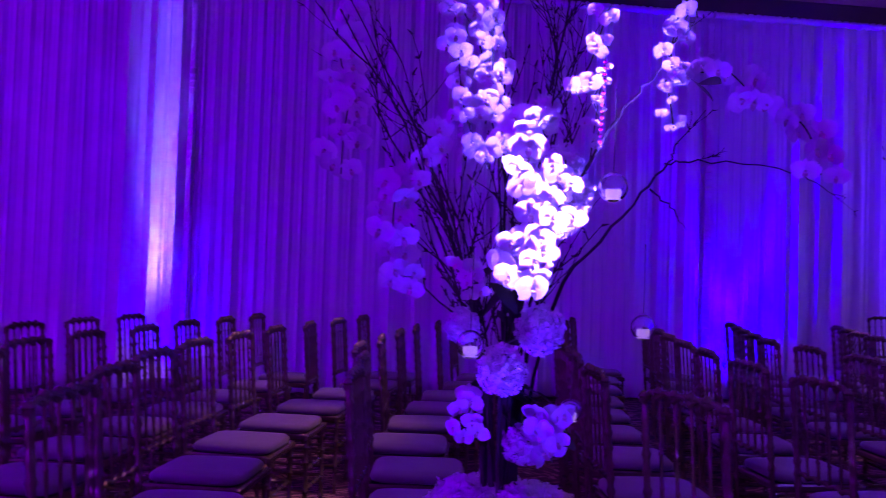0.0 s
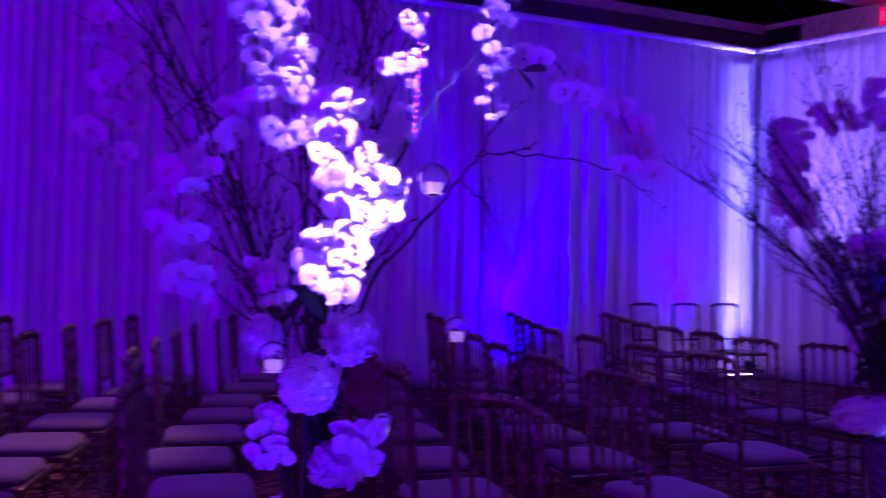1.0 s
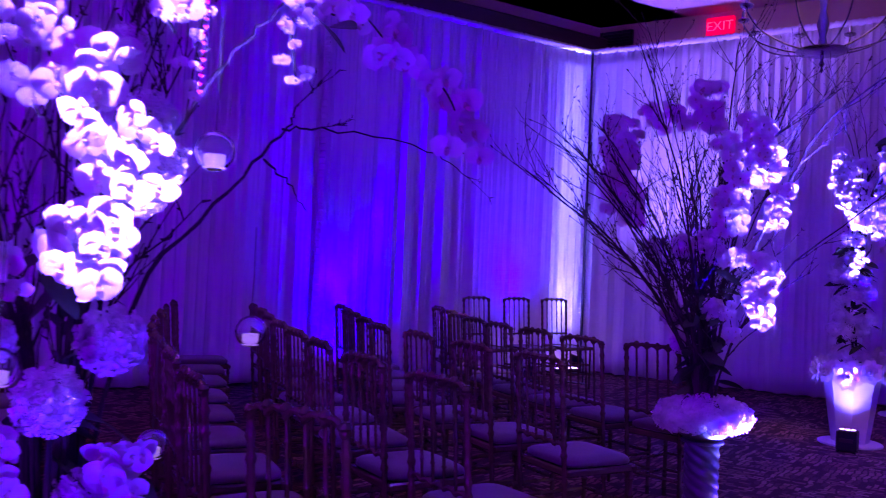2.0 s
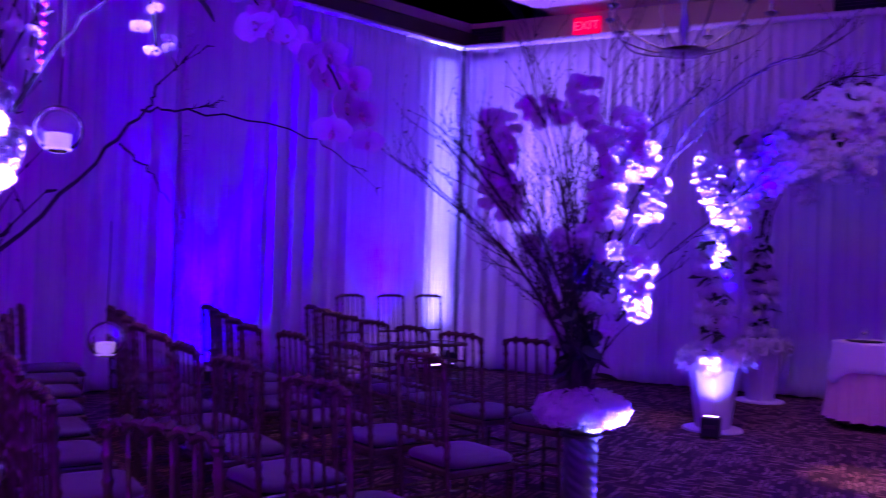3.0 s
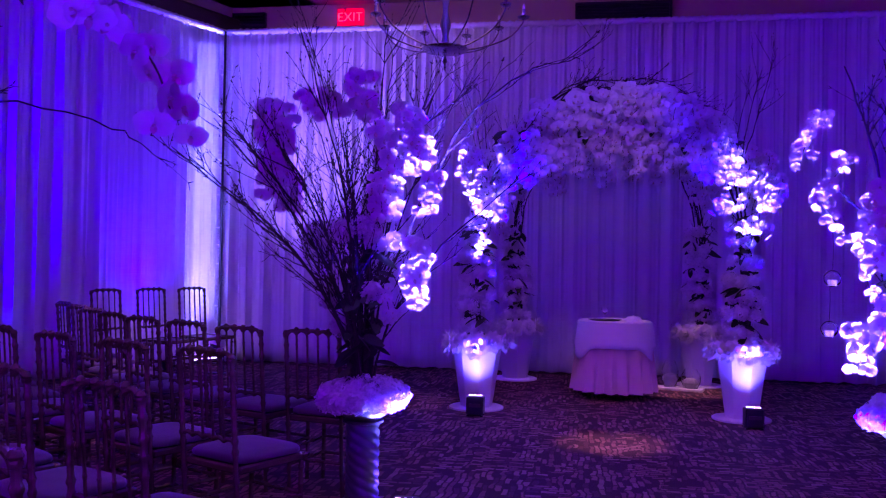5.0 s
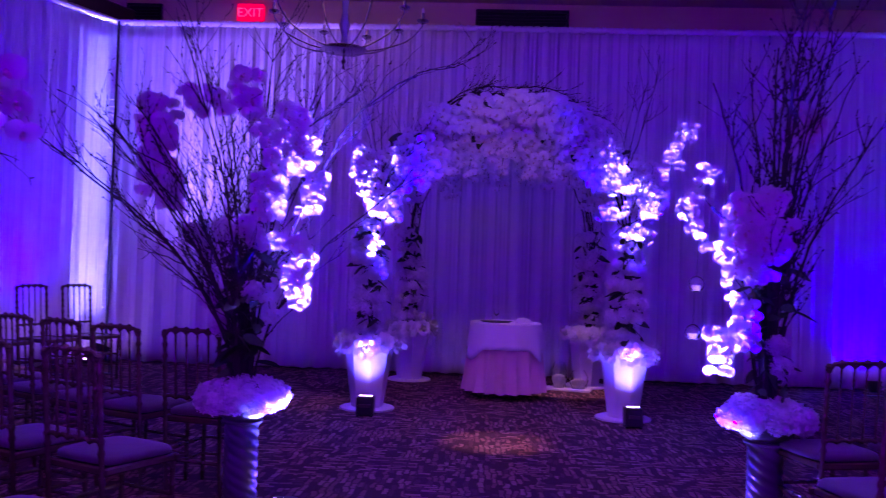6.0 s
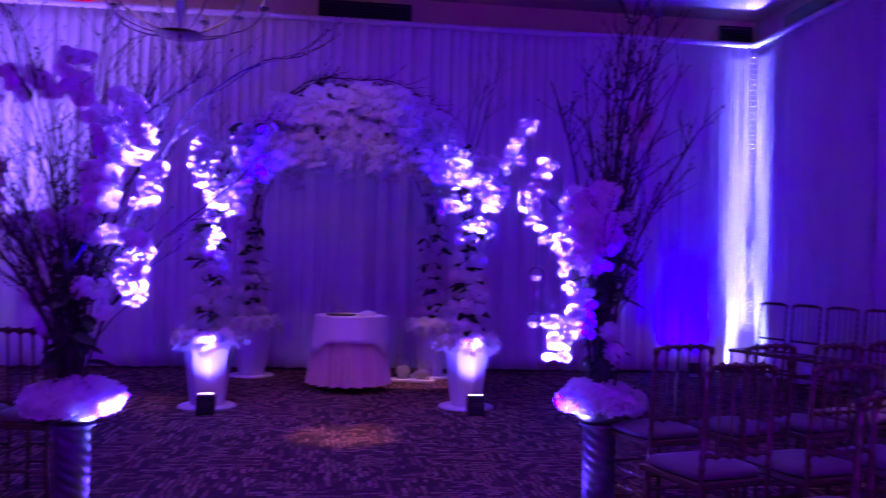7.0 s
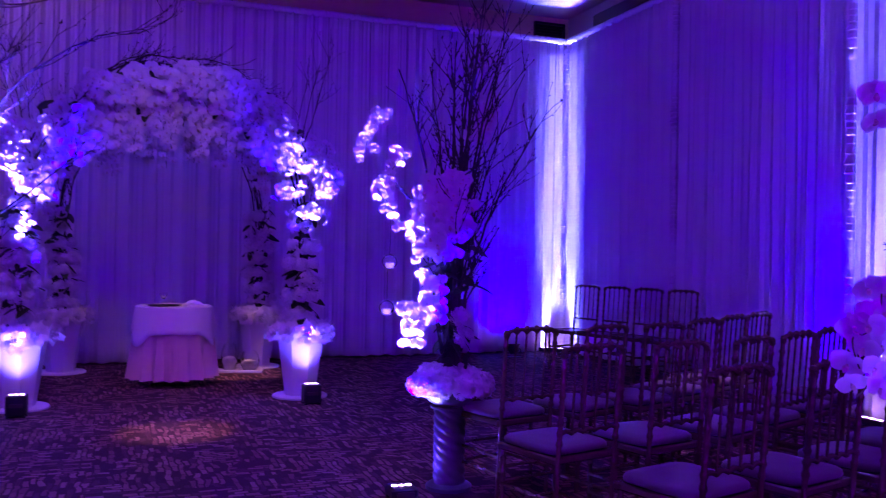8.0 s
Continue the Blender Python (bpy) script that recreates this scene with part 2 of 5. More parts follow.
M_BLACK = simple("black_metal", (0.015, 0.015, 0.017), 0.45, 0.2, 0.2, 12, 0.1, 150)
M_PETAL = petal_material("white_petal", (0.84, 0.80, 0.82))
M_LIP = petal_material("orchid_lip", (0.72, 0.58, 0.50), 0.1)
M_HYD = petal_material("hydrangea_petal", (0.82, 0.78, 0.80), 0.18)
M_ROSE = petal_material("rose_petal", (0.82, 0.79, 0.77), 0.15)
M_BARK = simple("birch_bark", (0.042, 0.030, 0.026), 0.8, 0, 0.4, 20, 0.5, 120)
M_STEM = simple("orchid_stem", (0.06, 0.09, 0.03), 0.6, 0, 0.2, 20)
M_LEAF = simple("dark_leaf", (0.025, 0.05, 0.018), 0.45, 0, 0.3, 12, 0.2, 80)
M_GLASS = glass("clear_glass")
M_WAX = simple("candle_wax", (0.85, 0.80, 0.72), 0.5, 0, 0.05, 30)
M_CANDLE = glow("lit_candle", (0.82, 0.82, 0.95), 0.22)
M_POT = simple("white_glazed_planter", (0.74, 0.73, 0.74), 0.35, 0, 0.05, 4, 0.05, 30)
M_LINEN = simple("white_linen", (0.76, 0.72, 0.74), 0.85, 0, 0.08, 3, 0.3, 300, 0.2)
M_PINK = simple("blush_linen", (0.74, 0.48, 0.47), 0.85, 0, 0.1, 3, 0.3, 300, 0.2)
M_SATIN = simple("hammered_silver_wrap", (0.09, 0.084, 0.096), 0.32, 0.0, 0.15, 10, 0.8, 26)
M_CHROME = simple("polished_nickel", (0.42, 0.40, 0.42), 0.24, 0.9, 0.1, 10)
M_LENS_V = glow("violet_lens", (0.45, 0.30, 1.0), 14)
M_LENS_W = glow("pale_lens", (0.75, 0.72, 1.0), 18)
M_BULB = simple("frosted_bulb", (0.75, 0.72, 0.70), 0.3)
M_EXIT = glow("exit_red", (0.80, 0.006, 0.03), 0.9)
M_EXIT_T = glow("exit_letters", (1.0, 0.10, 0.11), 1.2)
M_BEAD = simple("pink_crystal", (0.8, 0.12, 0.35), 0.1, 0, 0.2, 30)

# ---- mesh tools ----


class Buf:
    """Collects vertices, faces and material slots of one mesh."""

    def __init__(self):
        self.v, self.f, self.m, self.n = [], [], [], 0

    def add(self, verts, faces, slot=0, mat=None):
        verts = np.asarray(verts, float)
        if mat is not None:
            a = np.array(mat)
            verts = verts @ a[:3, :3].T + a[:3, 3]
        self.v.append(verts)
        self.f += [tuple(i + self.n for i in f) for f in faces]
        self.m += [slot] * len(faces)
        self.n += len(verts)

    def box(self, size, centre=(0, 0, 0), bevel=0.0, slot=0, mat=None):
        x, y, z = [s / 2 for s in size]
        b = min(bevel, x * 0.9, y * 0.9, z * 0.9)
        if b <= 0:
            v = [(sx * x, sy * y, sz * z) for sx in (-1, 1) for sy in (-1, 1) for sz in (-1, 1)]
            f = [(0, 1, 3, 2), (4, 6, 7, 5), (0, 4, 5, 1), (2, 3, 7, 6), (0, 2, 6, 4), (1, 5, 7, 3)]
        else:
            ring = [(-x + b, -y), (x - b, -y), (x, -y + b), (x, y - b), (x - b, y), (-x + b, y), (-x, y - b), (-x, -y + b)]
            ins = [(px * (1 - b / x), py * (1 - b / y)) for px, py in ring]
            v = [(*p, -z) for p in ins] + [(*p, -z + b) for p in ring] + [(*p, z - b) for p in ring] + [(*p, z) for p in ins]
            f = [tuple(range(7, -1, -1)), tuple(range(24, 32))]
            for k in range(3):
                f += [(k * 8 + i, k * 8 + (i + 1) % 8, k * 8 + 8 + (i + 1) % 8, k * 8 + 8 + i) for i in range(8)]
        self.add(np.array(v) + np.array(centre), f, slot, mat)

    def lathe(self, profile, n=16, centre=(0, 0, 0), slot=0, mat=None, wob=None):
        v, f = [], []
        for k, (r, z) in enumerate(profile):
            for i in range(n):
                a = 2 * math.pi * i / n
                rr = r * (1 + (wob(a, z) if wob else 0))
                v.append((centre[0] + rr * math.cos(a), centre[1] + rr * math.sin(a), centre[2] + z))
        for k in range(len(profile) - 1):
            f += [(k * n + i, k * n + (i + 1) % n, (k + 1) * n + (i + 1) % n, (k + 1) * n + i) for i in range(n)]
        if profile[0][0] > 1e-4:
            f.append(tuple(range(n - 1, -1, -1)))
        if profile[-1][0] > 1e-4:
            f.append(tuple((len(profile) - 1) * n + i for i in range(n)))
        self.add(v, f, slot, mat)

    def tube(self, pts, radii, n=6, slot=0):
        pts = [Vector(p) for p in pts]
        if not hasattr(radii, "__len__"):
            radii = [radii] * len(pts)
        v, f = [], []
        ref = Vector((0.31, 0.77, 0.55)).normalized()
        for k, p in enumerate(pts):
            d = (pts[min(k + 1, len(pts) - 1)] - pts[max(k - 1, 0)]).normalized()
            a = d.cross(ref)
            if a.length < 0.05:
                a = d.cross(Vector((1, 0, 0)))
            a.normalize()
            c = d.cross(a)
            for i in range(n):
                w = 2 * math.pi * i / n
                v.append(p + (a * math.cos(w) + c * math.sin(w)) * radii[k])
        for k in range(len(pts) - 1):
            f += [(k * n + i, k * n + (i + 1) % n, (k + 1) * n + (i + 1) % n, (k + 1) * n + i) for i in range(n)]
        f += [tuple(range(n - 1, -1, -1)), tuple((len(pts) - 1) * n + i for i in range(n))]
        self.add(np.array([tuple(q) for q in v]), f, slot)

    def mesh(self, name, mats, smooth=True):
        me = bpy.data.meshes.new(name)
        me.from_pydata(np.concatenate(self.v).tolist(), [], self.f)
        for m in mats:
            me.materials.append(m)
        me.polygons.foreach_set("material_index", self.m)
        if smooth:
            me.polygons.foreach_set("use_smooth", [True] * len(me.polygons))
            me.set_sharp_from_angle(angle=radians(40))
        me.update()
        return me


def part(name, buf, material, parent, label="", smooth=True, at=None):
    """One mesh object, under a thing or a part."""
    mats = material if isinstance(material, (list, tuple)) else [material]
    data = buf if isinstance(buf, bpy.types.Mesh) else buf.mesh(name, mats, smooth)
    ob = new(name, data)
    ob.parent = parent
    if at is not None:
        ob.matrix_basis = at
    if label:
        tagged(ob, label)
    return ob


def thing(name, place, label, category, group="", kind="", turn=0.0):
    ob = new(name)
    ob.empty_display_size = 0.1
    ob.matrix_basis = pose(*place, 0, 0, turn)
    return tagged(ob, label, category, group, kind)


def structure(name, buf, material, label, category="", smooth=False):
    ob = new(name, buf.mesh(name, material if isinstance(material, list) else [material], smooth))
    return tagged(ob, label, category or name.split("_")[0], "", "structure")


# ---- the room ----
b = Buf()
b.box((24, 24, 0.1), (-1.5, 4.5, -0.05))
structure("floor", b, M_CARPET, "dark patterned ballroom carpet with pale dashes", "carpet")

ZC = 4.77
b = Buf()
b.box((24, 24, 0.2), (-1.5, 4.5, ZC + 0.55))
structure("ceiling", b, M_CEIL, "pale plaster ballroom ceiling", "ceiling")
# lower border of the ceiling along the walls
b = Buf()
b.box((22, 2.6, 0.45), (0, YB - 0.75, ZC + 0.225))
structure("soffit_1", b, M_CEIL, "pale plaster ceiling border above the arch wall", "soffit")
b = Buf()
b.box((1.6, 16, 0.45), (XC - 0.1, 1.25, ZC + 0.225))
structure("soffit_2", b, M_CEIL, "pale plaster ceiling border along the side wall", "soffit")
b = Buf()
m = Matrix.Translation(on_a(7.4, 0.1, ZC + 0.225)) @ Matrix.Rotation(math.atan2(DA.y, DA.x), 4, "Z")
b.box((16.5, 1.6, 0.45), (0, 0, 0), 0, 0, m)
structure("soffit_3", b, M_CEIL, "pale plaster ceiling border along the splayed wall", "soffit")
# walls behind the drapes
b = Buf()
b.box((20, 0.2, ZC), (0, YB + 0.55, ZC / 2))
structure("wall_north", b, M_OLIVE, "tan painted wall behind the white drape", "wall")
b = Buf()
b.box((0.2, 16.5, ZC), (XC + 0.35, 2.75, ZC / 2))
structure("wall_east", b, M_CEIL, "plaster wall behind the white drape", "wall")
b = Buf()
m = Matrix.Translation(on_a(7.5, -0.35, ZC / 2)) @ Matrix.Rotation(math.atan2(DA.y, DA.x), 4, "Z")
b.box((17, 0.2, ZC), (0, 0, 0), 0, 0, m)
structure("wall_west", b, M_CEIL, "plaster wall behind the splayed white drape", "wall")
# unseen wall, given drape cloth to throw the pink fill back
b = Buf()
b.box((22, 0.2, ZC + 0.4), (-2.0, -5.6, ZC / 2 + 0.2))
structure("wall_south", b, M_DRAPE, "unseen white draped wall behind the seating that bounces the pink fill", "wall")
b = Buf()
b.box((0.12, 15, 0.22), (XC + 0.18, 2.6, 4.48), 0.02)
structure("trim_1", b, M_TRIM, "dark wooden moulding above the drape", "trim")
b = Buf()
m = Matrix.Translation(on_a(7.2, -0.16, 4.48)) @ Matrix.Rotation(math.atan2(DA.y, DA.x), 4, "Z")
b.box((15.4, 0.12, 0.22), (0, 0, 0), 0.02, 0, m)
structure("trim_2", b, M_TRIM, "dark wooden moulding above the splayed drape", "trim")


def vent(x0, x1):
    ob = thing("wall_vent", ((x0 + x1) / 2, YB + 0.40, ZC - 0.24), "black air vent grille high on the tan wall", "vent")
    w = x1 - x0
    q = Buf()
    for z in (-0.13, 0.13):
        q.box((w, 0.06, 0.03), (0, 0, z))
    for x in (-w / 2 + 0.015, w / 2 - 0.015):
        q.box((0.03, 0.06, 0.23), (x, 0, 0))
    q.box((w - 0.06, 0.01, 0.23), (0, 0.02, 0))
    part("frame", q, M_BLACK, ob, smooth=False)
    q = Buf()
    q.box((w - 0.07, 0.012, 0.02), (0, 0, 0), 0, 0, pose(0, 0, 0, 35))
    me = q.mesh("slat", [M_BLACK], False)
    for k in range(6):
        part("slat", me, M_BLACK, ob, at=pose(0, -0.005, -0.10 + k * 0.04))


vent(-4.85, -4.38)
vent(-0.24, 0.96)
vent(5.18, 5.66)


# ---- drapes ----
def drape_panel(origin, along, normal, width, seed, trim_edge):
    """One hanging width of pleated cloth on a rod, with a ruffled edge."""
    r = random.Random(seed)
    ob = thing("curtain", (0, 0, 0), "floor-length white pleated drape lit violet from below", "curtain", "drapes round the room")
    nx, nz = int(width / 0.012), 22
    # pleat profile: sines whose phase drifts
    ph = [r.uniform(0, 6.28) for _ in range(6)]
    s = np.linspace(0, width, nx)
    drift = 0.8 * np.sin(2.1 * s + ph[0]) + 0.6 * np.sin(0.9 * s + ph[1])
    big = np.sin(2 * np.pi * s / 0.25 + 2.2 * drift + ph[2])
    mid = 1 - 2 * np.abs(np.sin(np.pi * s / 0.13 + 1.6 * drift + ph[3])) ** 0.7
    fine = np.sin(2 * np.pi * s / 0.052 + 4.0 * drift + ph[1])
    wide = np.sin(2 * np.pi * s / 0.62 + drift + ph[4])
    amp = 0.6 + 0.4 * np.sin(1.7 * s + ph[5])
    V, F = [], []
    for k in range(nz):
        h = k / (nz - 1)
        z = 0.012 + (ZT - 0.05 - 0.012) * (1 - h)
        low = h ** 0.7
        off = (0.019 + 0.020 * low) * big * amp + (0.022 * (1 - 0.45 * low)) * mid + 0.006 * fine * (1 - 0.6 * low) + 0.030 * low * wide
        off = off + 0.004 * np.sin(9 * h + 7 * s) + 0.02
        sag = 0.012 * np.sin(2 * np.pi * s / 0.4 + ph[1]) * (h > 0.99)
        for i in range(nx):
            p = origin + along * float(s[i]) + normal * float(off[i])
            V.append((p.x, p.y, z + abs(float(sag[i]))))
    for k in range(nz - 1):
        for i in range(nx - 1):
            a = k * nx + i
            F.append((a, a + 1, a + nx + 1, a + nx))
    q = Buf()
    q.add(V, F)
    cloth = part("cloth", q, M_DRAPE, ob)
    cloth.modifiers.new("thickness", "SOLIDIFY").thickness = 0.002
    # rod pocket
    q = Buf()
    pts, rad = [], []
    for i in range(0, int(width / 0.03) + 1):
        x = min(width, i * 0.03)
        pts.append(origin + along * x + normal * 0.02 + Vector((0, 0, ZT - 0.045 + 0.004 * math.sin(60 * x + ph[0]))))
        rad.append(0.038 + 0.007 * math.sin(2 * math.pi * x / 0.085 + 2 * math.sin(2 * x + ph[1])))
    q.tube(pts, rad, 10)
    part("rod_pocket", q, M_DRAPE, ob, "gathered white rod pocket")
    if trim_edge:
        q = Buf()
        V, F = [], []
        n = 420
        for k in range(n):
            z = 0.05 + (ZT - 0.2) * k / (n - 1)
            tooth = ((z / 0.07 + 2.2 * noise.noise((z * 1.7, seed, 0))) % 1.0)
            w = 0.045 * (1 - tooth) * max(0.08, 0.5 + 1.3 * noise.noise((z * 2.6, 0, seed))) + 0.006 * math.sin(z * 3.1)
            for j, (x, o) in enumerate(((-0.03, 0.03), (-0.006, 0.066 + w), (0.012 + w, 0.062), (0.04, 0.03))):
                p = origin + along * x + normal * o
                V.append((p.x, p.y, z))
        for k in range(n - 1):
            F += [(k * 4 + j, k * 4 + j + 1, k * 4 + 5 + j, k * 4 + 4 + j) for j in range(3)]
        q.add(V, F)
        e = part("ruffle", q, M_DRAPE, ob, "crimped edge where two widths meet")
        e.modifiers.new("thickness", "SOLIDIFY").thickness = 0.002
    return ob


seams = [0.0, 3.90, 6.70, 9.50, 12.3, 14.2]
for k in range(5):
    drape_panel(on_a(seams[k] + 0.01, 0, 0), DA, NA, seams[k + 1] - seams[k] - 0.01, 11 + k, True)
bx = [-4.80, -1.35, 2.1, 5.50]
for k in range(3):
    drape_panel(Vector((bx[k] - 0.02 * (k > 0), YB - 0.012 * k, 0)), Vector((1, 0, 0)), Vector((0, -1, 0)), bx[k + 1] - bx[k] + 0.02 * (k > 0), 31 + k, k == 0)
cy = [10.50, 8.0, 5.55, 2.6, -0.4]
for k in range(4):
    drape_panel(Vector((XC, cy[k], 0)), Vector((0, -1, 0)), Vector((-1, 0, 0)), cy[k] - cy[k + 1] - 0.01, 51 + k, True)


# ---- upright of the drape frame in the corner ----
pole = thing("drape_upright", (CA.x + 0.075, CA.y - 0.115, 0), "slim dark metal upright of the drape frame", "pole")
q = Buf()
q.lathe([(0.20, 0.0), (0.20, 0.008), (0.19, 0.011), (0.0, 0.011)], 24)
part("foot_plate", q, M_BLACK, pole)
q = Buf()
q.lathe([(0.020, 0.011), (0.020, 2.2), (0.023, 2.21), (0.023, 2.26), (0.016, 2.27), (0.016, ZT - 0.06)], 14)
part("tube", q, M_BLACK, pole)
q = Buf()
q.lathe([(0.0, -0.02), (0.012, -0.015), (0.015, 0.0), (0.012, 0.015), (0.0, 0.02)], 10, mat=pose(0.034, 0, 2.235, 0, 90, 0))
part("lock_knob", q, M_BLACK, pole)


# ---- floor uplights ----
def par_can(place, aim, lens, body=M_BLACK):
    ob = thing("floor_uplight", (place.x, place.y, 0), "black round floor uplight with a bright lens", "uplight", "floor uplights")
    d = (aim - place).normalized()
    turn = Vector((0, 0, 1)).rotation_difference(d).to_matrix().to_4x4()
    cz = max(0.11, place.z - 0.03)
    m = Matrix.Translation((0, 0, cz)) @ turn
    q = Buf()
    q.lathe([(0.0, -0.08), (0.05, -0.075), (0.075, -0.03), (0.08, 0.035), (0.088, 0.04), (0.088, 0.05), (0.074, 0.05), (0.07, 0.035), (0, 0.03)], 18, mat=m)
    part("housing", q, body, ob)
    q = Buf()
    q.lathe([(0.0, 0.036), (0.05, 0.038), (0.066, 0.036)], 18, mat=m)
    part("lens", q, lens, ob, "glowing lens")
    q = Buf()
    q.tube([(-0.10, 0, 0.012), (-0.10, 0, cz - 0.02), (-0.09, 0, cz)], 0.008, 6)
    q.tube([(0.10, 0, 0.012), (0.10, 0, cz - 0.02), (0.09, 0, cz)], 0.008, 6)
    q.box((0.24, 0.12, 0.012), (0, 0, 0.006), 0.003)
    part("yoke", q, body, ob, smooth=False)


# the added fill lamps get the same housings as the real uplights
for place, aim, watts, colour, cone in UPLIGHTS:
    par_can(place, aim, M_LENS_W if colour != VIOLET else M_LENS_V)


def light_box(place, tall=0.165):
    ob = thing("uplight_box", (place.x, place.y, 0), "black square battery uplight in front of a planter", "uplight", "battery uplights")
    q = Buf()
    q.box((0.15, 0.15, tall), (0, 0, tall / 2 + 0.01), 0.012)
    for sx in (-0.06, 0.06):
        for sy in (-0.05, 0.05):
            q.box((0.025, 0.025, 0.012), (sx, sy, 0.006))
    part("housing", q, M_BLACK, ob, smooth=False)
    q = Buf()
    q.box((0.10, 0.008, 0.03), (0, -0.078, tall * 0.6), 0.002)
    part("panel", q, M_TRIM, ob, smooth=False)
    for k in (-0.04, 0.0, 0.04):
        q = Buf()
        q.lathe([(0.0, 0.1765), (0.012, 0.178), (0.016, 0.1755)], 10, (k, 0.0, tall - 0.165))
        part("lens", q, M_LENS_W, ob)


for place, *_ in BOX_LIGHTS + TREE_LIGHTS:
    light_box(place, place.z - 0.025)


def led_bar(place, along, length):
    ob = thing("led_bar", (place.x, place.y, 0), "slim black floor bar light close to the drape", "uplight", "bar lights at the drapes")
    m = pose(0, 0, 0, 0, 0, math.degrees(math.atan2(along.y, along.x)))
    q = Buf()
    q.box((length + 0.04, 0.06, 0.055), (0, 0, 0.0395), 0.006, mat=m)
    for sx in (-1, 1):
        q.box((0.03, 0.11, 0.012), (sx * length * 0.4, 0, 0.006), 0.003, mat=m)
    part("housing", q, M_BLACK, ob, smooth=False)
    for k in range(6):
        q = Buf()
        q.lathe([(0.018, 0.0665), (0.02, 0.071), (0.0, 0.073)], 10, (length * (k - 2.5) / 6, 0, 0), mat=m)
        part("lens", q, M_LENS_W, ob)


for place, aim, along, *rest in BARS:
    led_bar(place, along, rest[2])


def curve_points(pts, steps):
    """Catmull-Rom through pts."""
    P = [Vector(p) for p in pts]
    P = [P[0] * 2 - P[1]] + P + [P[-1] * 2 - P[-2]]
    out = []
    for i in range(1, len(P) - 2):
        for k in range(steps):
            t = k / steps
            a, b_, c, d = P[i - 1], P[i], P[i + 1], P[i + 2]
            out.append(0.5 * ((2 * b_) + (c - a) * t + (2 * a - 5 * b_ + 4 * c - d) * t * t + (3 * b_ - a - 3 * c + d) * t ** 3))
    out.append(P[-2])
    return out


# ---- gilded chairs ----
def chair_model():
    ob = thing("gilded_chair", (0, 0, 0), "gilded ballroom chair with turned spindles and a cream cushion", "chair", "rows of gilded chairs")

    def turned(p0, p1, r, rings, n=8):
        p0, p1 = Vector(p0), Vector(p1)
        pts, rad = [], []
        steps = sorted(set([0.0, 1.0] + [x for c in rings for x in (c - 0.016, c - 0.008, c, c + 0.008, c + 0.016)]))
        for h in steps:
            near = min((abs(h - c) for c in rings), default=1)
            pts.append(p0.lerp(p1, h))
            rad.append(r * (1.0 + 0.42 * (near < 0.004) + 0.26 * (0.004 <= near < 0.012)))
        q = Buf()
        q.tube(pts, rad, n)
        return q

    w, d = 0.172, 0.19
    me = turned((0, 0, 0), (0, 0, 0.43), 0.0120, (0.12, 0.3, 0.36, 0.7, 0.88)).mesh("leg", [M_GOLD])
    for x in (-w, w):
        part("leg", me, M_GOLD, ob, at=pose(x * 0.96, d, 0, 0, 0, 0))
    me = turned((0, 0, 0), (0, -0.0, 0.93), 0.0118, (0.06, 0.15, 0.19, 0.42, 0.55, 0.60, 0.65, 0.72, 0.78, 0.84, 0.91)).mesh("back_post", [M_GOLD])
    for x in (-w, w):
        part("back_post", me, M_GOLD, ob, at=pose(x, -d + 0.02, 0, 4.2))
    # seat frame and cushion
    q = Buf()
    q.box((0.40, 0.030, 0.035), (0, d, 0.43), 0.008)
    q.box((0.38, 0.030, 0.035), (0, -d + 0.01, 0.43), 0.008)
    q.box((0.030, 0.38, 0.035), (-w, 0, 0.43), 0.008)
    q.box((0.030, 0.38, 0.035), (w, 0, 0.43), 0.008)
    q.box((0.37, 0.37, 0.012), (0, 0, 0.436))
    part("seat_frame", q, M_GOLD, ob, smooth=False)
    q = Buf()
    n = 24
    prof = ((0.90, 0.0), (0.985, 0.006), (1.0, 0.016), (0.985, 0.028), (0.93, 0.037), (0.6, 0.044), (0.0, 0.046))
    V, F = [], []
    for k, (sc, z) in enumerate(prof):
        for i in range(n):
            a = 2 * math.pi * i / n
            c, s_ = math.cos(a), math.sin(a)
            e = 0.34
            x = 0.186 * math.copysign(abs(c) ** e, c) * sc * (1 + 0.04 * (s_ > 0))
            y = 0.190 * math.copysign(abs(s_) ** e, s_) * sc
            V.append((x, y + 0.005, 0.4485 + z))
    for k in range(len(prof) - 1):
        F += [(k * n + i, k * n + (i + 1) % n, (k + 1) * n + (i + 1) % n, (k + 1) * n + i) for i in range(n)]
    F.append(tuple(range(n - 1, -1, -1)))
    q.add(V, F)
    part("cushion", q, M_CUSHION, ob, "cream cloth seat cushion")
    # back: crest with bumps, lower rails, spindles
    lean = math.tan(radians(4.2))

    def back(z):
        return -d + 0.02 - z * lean

    q = Buf()
    pts, rad = [], []
    for i in range(33):
        x = -w - 0.012 + (2 * w + 0.024) * i / 32
        u = (x + w) / (2 * w) * 5
        bump = abs(math.sin(math.pi * u))
        pts.append((x, back(0.94), 0.918 + 0.014 * bump - 0.03 * (abs(x) / (w + 0.012)) ** 6))
        rad.append(0.011 + 0.006 * (1 - bump) ** 2)
    q.tube(pts, rad, 8)
    for k in range(6):
        x = -w + 2 * w * k / 5
        q.lathe([(0, 0), (0.013, 0.006), (0.019, 0.017), (0.012, 0.030), (0, 0.036)], 8, (x, back(0.94), 0.915 - 0.02 * (k in (0, 5))))
    part("top_rail", q, M_GOLD, ob)
    for z in (0.55,):
        q = Buf()
